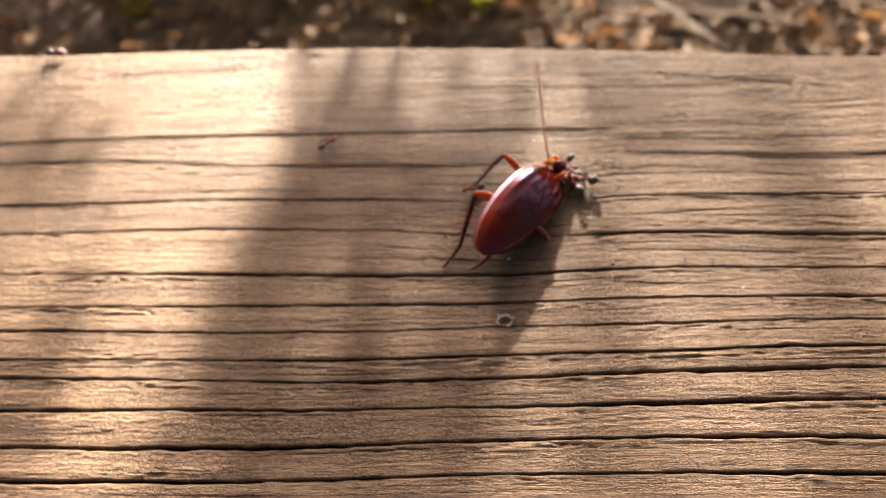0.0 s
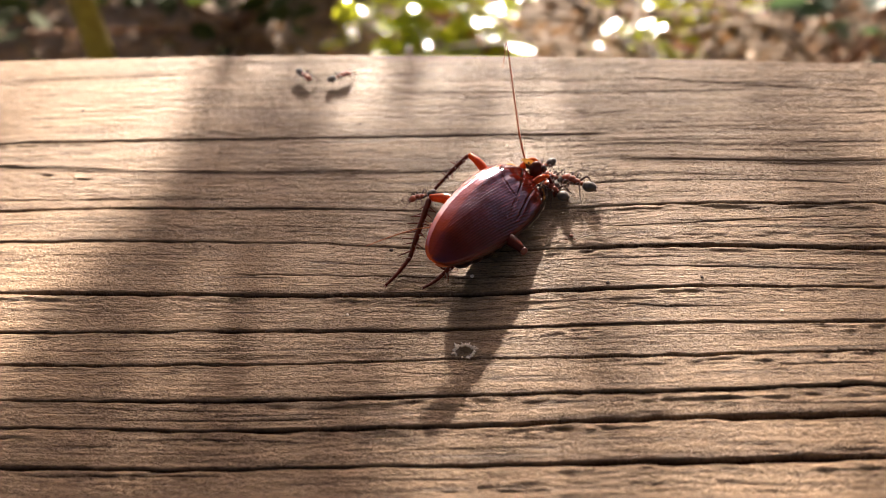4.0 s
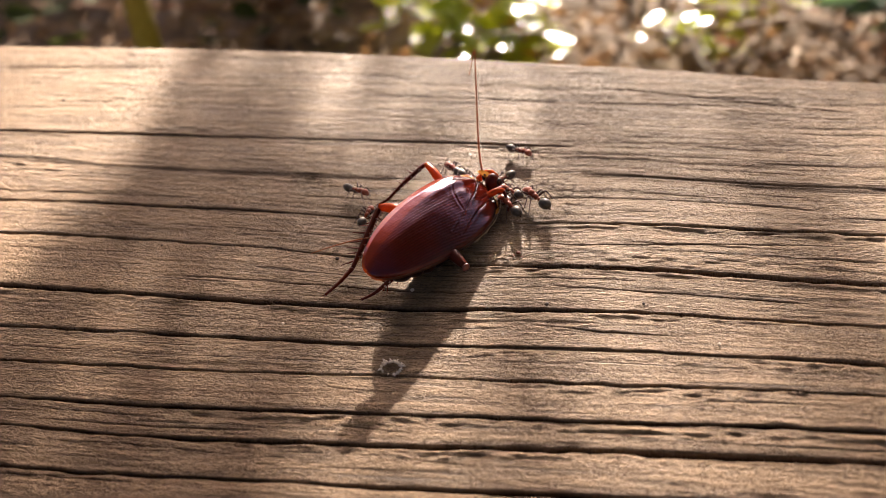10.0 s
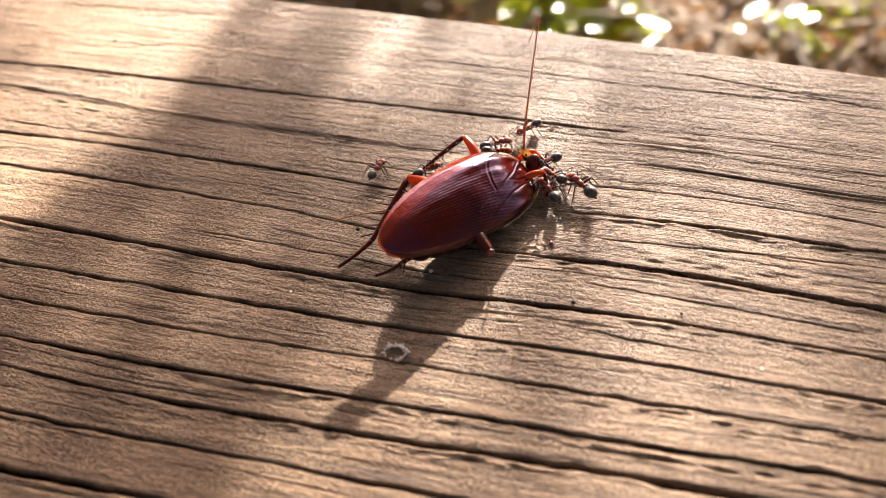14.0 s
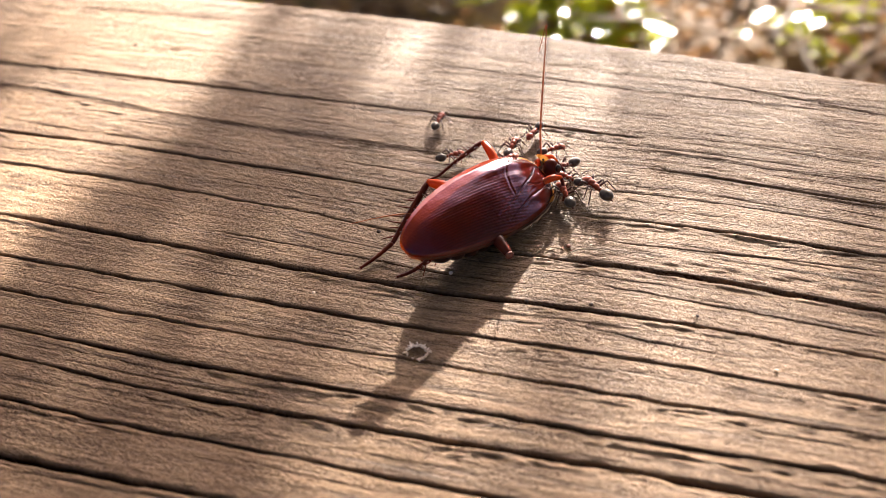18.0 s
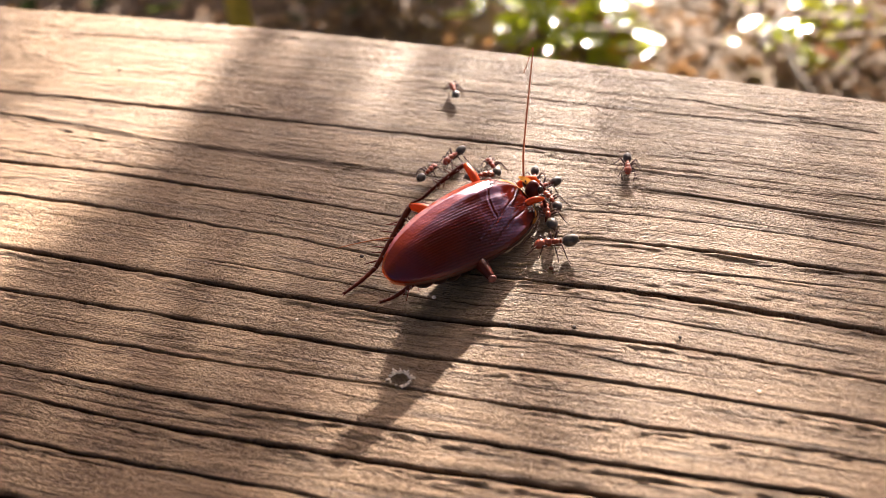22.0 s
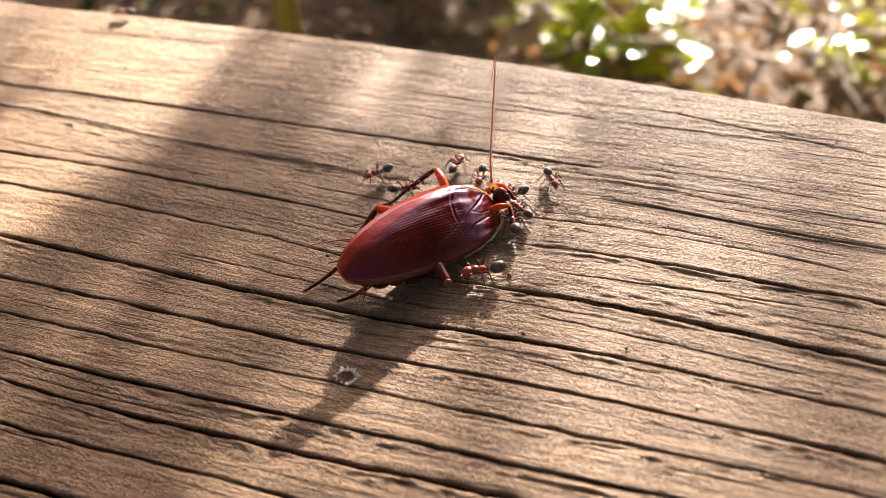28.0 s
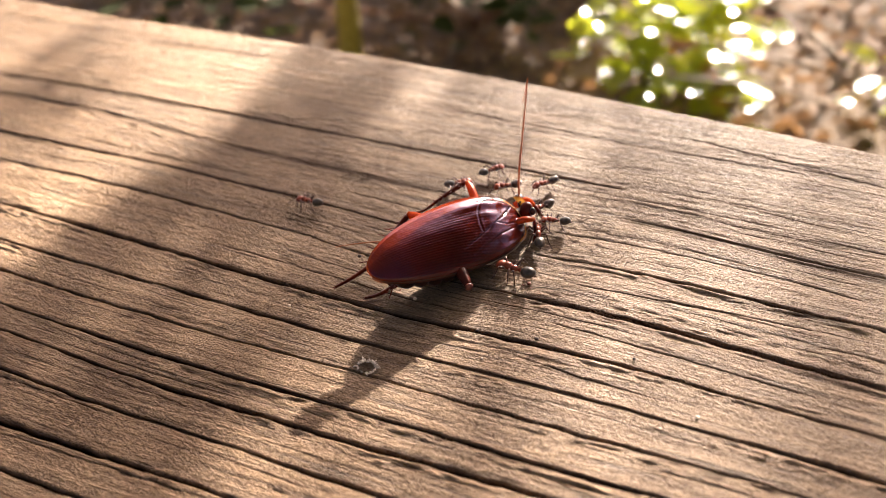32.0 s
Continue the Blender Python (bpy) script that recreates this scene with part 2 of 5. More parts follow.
BARK_GREY = plain_material("grey_bark", (0.09, 0.07, 0.05), (0.20, 0.155, 0.11), 0.85, 40.0, 0.006)

# ---- building blocks ----


def part(name, bm, material, parent=None, label="", at=None):
    me = bpy.data.meshes.new(name)
    bm.to_mesh(me)
    bm.free()
    return mesh_part(name, me, material, parent, label, at)


def mesh_part(name, me, material, parent=None, label="", at=None, smooth=True):
    me.materials.append(material)
    if smooth:
        me.polygons.foreach_set("use_smooth", [True] * len(me.polygons))
    ob = new(name, me)
    if parent is not None:
        ob.parent = parent
    if at is not None:
        ob.matrix_basis = at
    return tagged(ob, label)


def thing(name, label, category, m=None, group="", kind=""):
    ob = new(name)
    ob.empty_display_size = 0.01
    if m is not None:
        ob.matrix_basis = m
    return tagged(ob, label, category, group, kind)


def tube(bm, points, radii, sides=8, flat=1.0):
    """A smooth tapering limb through the points."""
    pts = [Vector(p) for p in points]
    rings = []
    side = None
    for i, p in enumerate(pts):
        d = (pts[min(i + 1, len(pts) - 1)] - pts[max(i - 1, 0)]).normalized()
        if side is None:
            side = d.cross(Vector((0.13, 0.21, 1.0))).normalized()
        side = (side - d * side.dot(d)).normalized()
        up = d.cross(side)
        r = radii[i]
        rings.append([bm.verts.new(p + (side * math.cos(a) + up * math.sin(a) * flat) * r) for a in (2 * math.pi * k / sides for k in range(sides))])
    for a, b in zip(rings, rings[1:]):
        for k in range(sides):
            bm.faces.new((a[k], a[(k + 1) % sides], b[(k + 1) % sides], b[k]))
    bm.faces.new(rings[0][::-1])
    bm.faces.new(rings[-1])


def curve_points(points, steps=6):
    """Catmull-Rom points between the given ones."""
    p = [Vector(q) for q in points]
    p = [p[0] * 2 - p[1]] + p + [p[-1] * 2 - p[-2]]
    out = []
    for i in range(1, len(p) - 2):
        for s in range(steps):
            u = s / steps
            a, b, c, d = p[i - 1:i + 3]
            out.append(0.5 * ((2 * b) + (c - a) * u + (2 * a - 5 * b + 4 * c - d) * u * u + (3 * b - a - 3 * c + d) * u ** 3))
    return out + [p[-2]]


def limb(bm, points, r0, r1, sides=8, steps=6, swell=0.0):
    pts = curve_points(points, steps)
    n = len(pts) - 1
    tube(bm, pts, [(r0 + (r1 - r0) * i / n) * (1 + swell * math.sin(math.pi * i / n)) for i in range(n + 1)], sides)


def egg(bm, centre, size, turn=(0, 0, 0), seg=18, rings=12, taper=0.0):
    """An ellipsoid that narrows towards +x by taper."""
    made = bmesh.ops.create_uvsphere(bm, u_segments=seg, v_segments=rings, radius=1.0)["verts"]
    m = pose(*centre, *turn)
    for v in made:
        k = 1 - taper * v.co.x
        v.co = m @ Vector((v.co.x * size[0], v.co.y * size[1] * k, v.co.z * size[2] * k))
    return made


MM = 0.001

# ---- the rail board ----
EDGE_NEAR, THICK = -0.086, 0.038
GRAIN_X = [-0.120, -0.075, -0.035, 0.0, 0.030, 0.070]
# across the board at those places, millimetres, from the far grooves to the near ones
GRAIN = [
    [55.4, 58.3, 60.5, 62.8, 64.3, 66.0], [46.0, 46.0, 47.5, 50.0, 55.0, 55.0], [29.0, 33.0, 35.0, 35.5, 40.0, 42.0],
    [18.5, 22.5, 24.5, 24.0, 28.0, 29.5], [4.5, 7.5, 10.0, 12.7, 17.5, 20.0], [-6.0, -2.0, 1.5, 4.7, 9.0, 12.3],
    [-13.0, -9.5, -6.0, -1.7, 1.8, 6.5], [-21.0, -17.0, -13.4, -8.8, -5.0, 0.0], [-26.0, -22.0, -19.0, -14.3, -10.0, -5.0],
    [-34.5, -29.5, -25.5, -21.0, -17.3, -12.0], [-43.0, -38.5, -33.8, -28.6, -24.5, -20.0], [-51.0, -45.8, -41.0, -35.6, -31.7, -27.0],
    [-58.0, -53.0, -48.0, -43.0, -39.0, -34.0], [-66.0, -61.0, -56.0, -51.0, -47.0, -42.0],
]
GROOVE_DEPTH = [1.2, 0.7, 1.1, 1.4, 1.6, 1.5, 1.5, 0.9, 1.4, 1.5, 1.4, 1.3, 1.2, 1.1]
GROOVE_WIDTH = [0.25, 0.34, 0.30, 0.28, 0.28, 0.27, 0.26, 0.22, 0.26, 0.27, 0.26, 0.25, 0.24, 0.24]


def smooth_noise(shape, sy, sx, seed):
    """Gaussian-filtered noise of unit spread, sy and sx cells wide."""
    r = np.random.default_rng(seed).normal(size=shape)
    fy, fx = np.fft.fftfreq(shape[0])[:, None], np.fft.fftfreq(shape[1])[None, :]
    f = np.fft.fft2(r) * np.exp(-2 * (np.pi * sy * fy) ** 2 - 2 * (np.pi * sx * fx) ** 2)
    r = np.fft.ifft2(f).real
    return r / r.std()


def steps_between(*spans):
    out = [spans[0][0]]
    for a, b, d in spans:
        out += list(np.linspace(a, b, max(2, round((b - a) / d) + 1))[1:])
    return np.array(out)


def far_edge(x):
    return 0.1005 - np.minimum(0.0028 * ((x + 0.045) / 0.1) ** 2, 0.004)


def groove_lines(x):
    """y of each groove along x, in metres: smooth through the plan's places, level beyond them."""
    lines = []
    even = np.arange(-1.15, 1.15, 0.00085)
    gx = np.array(GRAIN_X)
    for ys in GRAIN:
        gy = np.array(ys) * MM
        y = np.interp(even, gx, gy)
        y = np.where(even < gx[0], gy[0] + (even - gx[0]) * 0.09, np.where(even > gx[-1], gy[-1] + (even - gx[-1]) * 0.08, y))
        pad = np.r_[np.full(12, y[0]), y, np.full(12, y[-1])]
        lines.append(np.interp(x, even, np.convolve(pad, np.ones(25) / 25, "valid")))
    return np.array(lines)


def rail_board():
    xs = steps_between((-1.1, -0.45, 0.03), (-0.45, -0.26, 0.004), (-0.26, 0.008, 0.00085), (0.008, 0.034, 0.00032), (0.034, 0.13, 0.00085), (0.13, 0.3, 0.004), (0.3, 1.1, 0.03))
    vs = steps_between((0.0, 0.15, 0.0040), (0.15, 0.985, 0.00072), (0.985, 1.0, 0.0006))
    nx, ny = len(xs), len(vs)
    edge = far_edge(xs)
    Y = EDGE_NEAR + vs[:, None] * (edge - EDGE_NEAR)[None, :]
    X = np.broadcast_to(xs, (ny, nx))
    G = groove_lines(xs)
    ref = np.array([g[3] for g in GRAIN]) * MM
    # the grain coordinate: y as it would be at x = 0
    S = np.empty((ny, nx))
    for j in range(nx):
        gy = np.r_[EDGE_NEAR - 0.04, G[::-1, j], 0.0985 + 0.03]
        S[:, j] = np.interp(Y[:, j], gy, np.r_[EDGE_NEAR - 0.04, ref[::-1], 0.0985 + 0.03])
    # fibre relief, long along the board and short across it
    s0, ds, dx = -0.13, 0.00016, 0.0008
    sh = (1640, 700)
    fine = smooth_noise(sh, 1.0, 5.0, 3) * 0.026 + smooth_noise(sh, 2.2, 26.0, 4) * 0.016 + smooth_noise(sh, 8.0, 45.0, 5) * 0.05
    rough = np.clip(smooth_noise(sh, 6.0, 16.0, 6), 0, 2.5)
    fine += smooth_noise(sh, 1.2, 1.2, 7) * 0.028 * (rough + 0.5)
    crack = smooth_noise(sh, 1.0, 16.0, 8)
    slit = np.clip(crack - 2.7, 0, 0.9) * np.clip(smooth_noise(sh, 9.0, 30.0, 9) + 0.4, 0, 1)
    iy = np.clip(((S - s0) / ds), 0, sh[0] - 1.01)
    ix = np.clip(((X + 0.28) / dx), 0, sh[1] - 1.01)
    i0, j0 = iy.astype(int), ix.astype(int)
    fy, fx = iy - i0, ix - j0

    def sample(a):
        return (a[i0, j0] * (1 - fy) * (1 - fx) + a[i0 + 1, j0] * fy * (1 - fx) + a[i0, j0 + 1] * (1 - fy) * fx + a[i0 + 1, j0 + 1] * fy * fx)

    Z = sample(fine) * MM
    slits = sample(slit)
    Z -= slits * 0.25 * MM
    late_shade = np.clip(slits * 0.5, 0, 0.4)
    wob = smooth_noise((90, 1400), 0.4, 12.0, 11)
    var = smooth_noise((90, 1400), 0.4, 30.0, 12)
    jag = smooth_noise((90, 1400), 0.4, 1.6, 13)
    jx = np.clip(((xs + 0.5) * 1300).astype(int), 0, 1399)

    frayed = sample(smooth_noise(sh, 1.4, 0.9, 41))
    clumps = np.clip(0.55 + 0.5 * sample(smooth_noise(sh, 5.0, 12.0, 42)), 0, 1.3)

    def cut(k, y, depth, width, gain=1.0):
        nonlocal Z, late_shade
        y = y + (wob[k, jx] * 0.08 + jag[k, jx] * 0.07) * MM
        d = (Y - y[None, :]) / (width * MM * np.clip(1 + 0.3 * var[k + 30, jx] + 0.18 * jag[k + 30, jx], 0.45, 1.7)[None, :])
        deep = depth * MM * np.clip(1 + 0.35 * var[k, jx], 0.25, 1.6)[None, :] * gain
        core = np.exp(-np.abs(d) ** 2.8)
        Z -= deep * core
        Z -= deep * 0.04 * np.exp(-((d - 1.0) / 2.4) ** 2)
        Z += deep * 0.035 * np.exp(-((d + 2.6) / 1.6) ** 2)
        # darkens along the groove's own profile: latewood plus painted shade
        late_shade = np.maximum(late_shade, np.clip(core * 1.8 * np.clip(gain * (0.85 + 0.2 * var[k, jx])[None, :], 0, 1), 0, 1))
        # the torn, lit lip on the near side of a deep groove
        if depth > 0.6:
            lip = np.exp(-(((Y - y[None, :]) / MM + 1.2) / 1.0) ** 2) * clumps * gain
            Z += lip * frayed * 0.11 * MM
            # shade put into the colour of the lip's pits
            late_shade = np.maximum(late_shade, np.clip(lip * (-frayed - 0.9) * 0.7, 0, 0.6))
        late_shade = np.maximum(late_shade, 0.42 * np.exp(-((d - 1.4) / 2.4) ** 2) * np.clip(var[k + 18, jx] * 0.5 + 0.5, 0, 1)[None, :] * gain)

    for k, (depth, width) in enumerate(zip(GROOVE_DEPTH, GROOVE_WIDTH)):
        gain = np.ones(nx)
        if k == 0:
            gain = np.clip((0.024 - xs) / 0.01, 0, 1)
        if k in (1, 2):
            gain = np.clip(np.maximum((-0.012 - xs) / 0.012, (xs - 0.022) / 0.01), 0.12, 1)
        if k == 1:
            # a soft weathered band instead of a groove
            d = (Y - G[k][None, :]) / MM
            soft = smooth_noise(sh, 1.6, 6.0, 31)
            band = np.exp(-(d / np.where(d > 0, 0.5, 1.7)) ** 2) * np.clip(0.62 + 0.4 * sample(soft), 0, 1) * gain[None, :]
            Z -= band * 0.3 * MM
            late_shade = np.maximum(late_shade, 0.85 * band)
            continue
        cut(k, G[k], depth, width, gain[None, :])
    # short cracks near the far edge: start, end, y at both, depth
    short = [(-0.104, -0.049, 72.0, 73.0, 0.3), (-0.030, 0.020, 80.0, 81.0, 0.3), (-0.028, 0.031, 71.0, 72.0, 0.32), (0.025, 0.083, 88.0, 82.0, 0.35),
             (0.031, 0.079, 67.0, 66.0, 0.25), (-0.06, -0.018, 28.5, 29.5, 0.4), (-0.010, 0.008, -12.0, -11.2, 0.4), (-0.012, 0.001, -5.6, -4.6, 0.4),
             (0.028, 0.042, 43.2, 44.5, 0.35), (0.021, 0.068, 32.6, 38.3, 0.35), (0.022, 0.068, 22.0, 24.0, 0.4), (0.020, 0.038, 12.7, 13.3, 0.35),
             (-0.050, -0.018, -21.8, -19.3, 0.4), (-0.058, -0.033, -30.4, -27.9, 0.4), (-0.025, 0.011, -25.7, -22.4, 0.45), (-0.050, -0.005, -37.5, -30.4, 0.45),
             (0.005, 0.018, -15.6, -15.0, 0.35), (-0.059, -0.032, -17.1, -15.2, 0.4), (0.048, 0.074, 59.0, 58.5, 0.3), (0.053, 0.072, 48.5, 48.1, 0.3)]
    for k, (a, b, ya, yb, depth) in enumerate(short):
        y = np.interp(xs, (a, b), (ya * MM, yb * MM))
        gain = np.clip(np.minimum(xs - a, b - xs) / 0.008, 0, 1)
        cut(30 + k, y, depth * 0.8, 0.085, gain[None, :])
    # hairline checks that follow the grain
    hair = np.random.default_rng(77)
    for k in range(84):
        s, mid, half = hair.uniform(-0.048, 0.096), hair.uniform(-0.13, 0.08), hair.uniform(0.010, 0.036)
        if k > 64:
            s, mid = hair.uniform(0.022, 0.094), hair.uniform(0.026, 0.085)
        if s > ref[0]:
            y = G[0] + (s - ref[0])
        else:
            i = int(np.clip(np.searchsorted(-ref, -s) - 1, 0, len(ref) - 2))
            f = (ref[i] - s) / (ref[i] - ref[i + 1])
            y = G[i] * (1 - f) + G[i + 1] * f
        gain = np.clip((half - np.abs(xs - mid)) / 0.007, 0, 1)
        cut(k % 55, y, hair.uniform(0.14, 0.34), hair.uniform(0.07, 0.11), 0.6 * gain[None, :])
    # a worn, dark and fuzzy band beside one groove
    fuzz = smooth_noise(sh, 1.5, 5.0, 21)
    d = (G[3][None, :] - Y) / MM
    band = np.exp(-((d - 1.3) / 1.1) ** 2) * np.clip((X - 0.026) / 0.012, 0, 1) * np.clip(0.55 + 0.3 * sample(fuzz), 0, 1)
    Z -= band * 0.35 * MM
    late_shade = np.maximum(late_shade, 0.95 * band)
    d = (G[2][None, :] - Y) / MM
    band = np.exp(-((d - 0.9) / 0.8) ** 2) * np.clip((X - 0.026) / 0.012, 0, 1) * np.clip(0.45 + 0.35 * sample(fuzz), 0, 1)
    late_shade = np.maximum(late_shade, 0.85 * band)
    # the crumbled grain at the knot
    r = np.hypot((X - 0.0208) / 0.008, (Y - 0.0477) / 0.0068)
    lump = smooth_noise((400, 400), 5.0, 7.0, 15)
    cell = lump[np.clip(((Y - 0.02) / 0.00016).astype(int), 0, 399), np.clip(((X + 0.01) / 0.00018).astype(int), 0, 399)]
    knot = np.clip(1.2 - r, 0, 1)
    Z += knot * cell * 0.05 * MM
    late_shade = np.maximum(late_shade, np.clip(knot * np.clip(0.55 - np.abs(cell) * 2.2, 0, 0.5) * 1.5, 0, 0.7))
    # crackle over the knot
    pts = np.random.default_rng(44).uniform((0.010, 0.037), (0.032, 0.058), (64, 2))
    near = (np.abs(X - 0.0208) < 0.011) & (np.abs(Y - 0.0477) < 0.011)
    px, py = X[near], Y[near]
    gap = np.hypot((px[:, None] - pts[None, :, 0]) * 0.75, py[:, None] - pts[None, :, 1])
    gap.sort(axis=1)
    r = np.hypot((px - 0.0208) / 0.0085, (py - 0.0477) / 0.0085)
    crackle = np.exp(-((gap[:, 1] - gap[:, 0]) / 0.00022) ** 2) * np.clip((1.05 - r) * 2.5, 0, 1) * np.clip(0.5 + 0.9 * cell[near], 0, 1)
    Z[near] -= crackle * 0.12 * MM
    late_shade[near] = np.maximum(late_shade[near], 0.8 * crackle)
    # the small torn hole
    r = np.hypot(X / 0.0013, Y / 0.0011)
    Z -= 0.45 * MM * np.exp(-r ** 4)
    late_shade = np.maximum(late_shade, 0.3 * np.exp(-r ** 4))
    # eased far arris
    radius = 0.0022
    d = np.clip(radius - (edge[None, :] - Y), 0, radius)
    Z -= radius - np.sqrt(np.maximum(radius ** 2 - d ** 2, 0))
    fade = np.clip((0.30 - np.abs(X + 0.06)) / 0.05, 0, 1)
    Z = Z * np.maximum(fade, 0.25)

    co = [np.stack([X, Y, Z], -1).reshape(-1, 3)]
    rim = [(edge + 0 * xs, np.full(nx, -0.006)), (edge - 0.0005, np.full(nx, -THICK)), (np.full(nx, EDGE_NEAR), np.full(nx, -THICK)), (np.full(nx, EDGE_NEAR - 0.0006), np.full(nx, -0.004))]
    for y, z in rim:
        co.append(np.stack([xs, y, z], -1))
    co = np.concatenate(co)
    rows = ny + len(rim)
    idx = np.arange(rows * nx).reshape(rows, nx)
    nxt = np.roll(idx, -1, axis=0)
    quads = np.stack([idx[:, :-1], idx[:, 1:], nxt[:, 1:], nxt[:, :-1]], -1).reshape(-1, 4)
    me = bpy.data.meshes.new("rail_board")
    me.vertices.add(len(co))
    me.vertices.foreach_set("co", co.astype(np.float32).ravel())
    nq = len(quads)
    me.loops.add(nq * 4 + 2 * rows)
    me.loops.foreach_set("vertex_index", np.concatenate([quads.ravel(), idx[::-1, 0], idx[:, -1]]).astype(np.int32))
    me.polygons.add(nq + 2)
    me.polygons.foreach_set("loop_start", np.r_[np.arange(nq) * 4, nq * 4, nq * 4 + rows].astype(np.int32))
    me.update(calc_edges=True)
    extra = [np.full(nx, 0.1), np.full(nx, 0.12), np.full(nx, -0.12), np.full(nx, -0.1)]
    for name, top, side in (("grain", S, extra), ("latewood_shade", late_shade, [np.zeros(nx)] * 4)):
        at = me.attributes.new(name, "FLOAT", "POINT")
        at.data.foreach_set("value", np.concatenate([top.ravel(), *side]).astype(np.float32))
    ob = mesh_part("rail_board", me, WOOD)
    return tagged(ob, "weathered grey-brown wooden rail board with deep dark grain grooves", "handrail", kind="structure")


rail_board()


def rail_post(x):
    bm = bmesh.new()
    bmesh.ops.create_cube(bm, size=1.0, matrix=Matrix.Translation((0, 0, -0.5)) @ Matrix.Diagonal((0.089, 0.089, 1.0, 1)))
    bmesh.ops.bevel(bm, geom=bm.edges[:], offset=0.004, segments=2, affect="EDGES")
    for v in bm.verts:
        v.co.z = v.co.z * 0.964
    ob = part("rail_post", bm, BARK_GREY, None, "", pose(x, 0.005, -THICK - 0.0005))
    return tagged(ob, "square grey wooden post under the rail board", "post", "posts of the railing")


rail_post(-0.85)
rail_post(0.85)

# ---- the cockroach ----
roach = thing("cockroach", "dead reddish-brown cockroach lying on the weathered rail board", "cockroach", pose(0.00146, 0.02831, 0, 0, 0, 63.75))
TILT_BODY = pose(0, 0, 0.00717) @ pose(0, 0, 0, 0, 8.3, 0) @ pose(0, 0, 0, 29.05, 0, 0)
ROACH_IN = roach.matrix_basis.inverted()
HALF_L, HALF_W, EGG, POWER = 0.01722, 0.00697, 0.159, 2.145


def half_width(x):
    k = min(1.0, abs(x) / HALF_L)
    return HALF_W * (1 - k ** POWER) ** (1 / POWER) * (1 + EGG * x / HALF_L)


def front_drop(k):
    return 0.0020 * (max(0, k - 0.74) / 0.26) ** 1.6


def inside(*p):
    """A place of the board's space in the cockroach's, millimetres in, metres out."""
    return ROACH_IN @ (Vector(p) * MM)


FOLDS = (((11.1, 5.2), (8.2, 4.2), (6.6, 2.2), (5.9, 0.0), (5.8, -1.5)), ((15.5, 2.2), (12.0, 0.4), (8.6, -0.7), (5.1, -2.0), (0.6, -3.3)),
         ((9.7, -0.6), (11.8, -1.45), (15.3, -1.3)), ((15.5, -2.1), (8.6, -3.1), (2.0, -4.9)))


def crease(x, y):
    """How far a place on the wing lies from the nearest fold."""
    best = 1.0
    for line in FOLDS:
        for (ax, ay), (bx, by) in zip(line, line[1:]):
            ax, ay, bx, by = ax * MM, ay * MM, bx * MM, by * MM
            u = max(0.0, min(1.0, ((x - ax) * (bx - ax) + (y - ay) * (by - ay)) / ((bx - ax) ** 2 + (by - ay) ** 2)))
            best = min(best, math.hypot(x - ax - u * (bx - ax), y - ay - u * (by - ay)))
    return best


def margin(x):
    """Where the thin amber margin field of the wing begins."""
    return float(np.interp(x, (-0.0172, -0.0137, -0.0033, 0.008, 0.0172), (0.0004, 0.0016, 0.0041, 0.0051, 0.0056)))


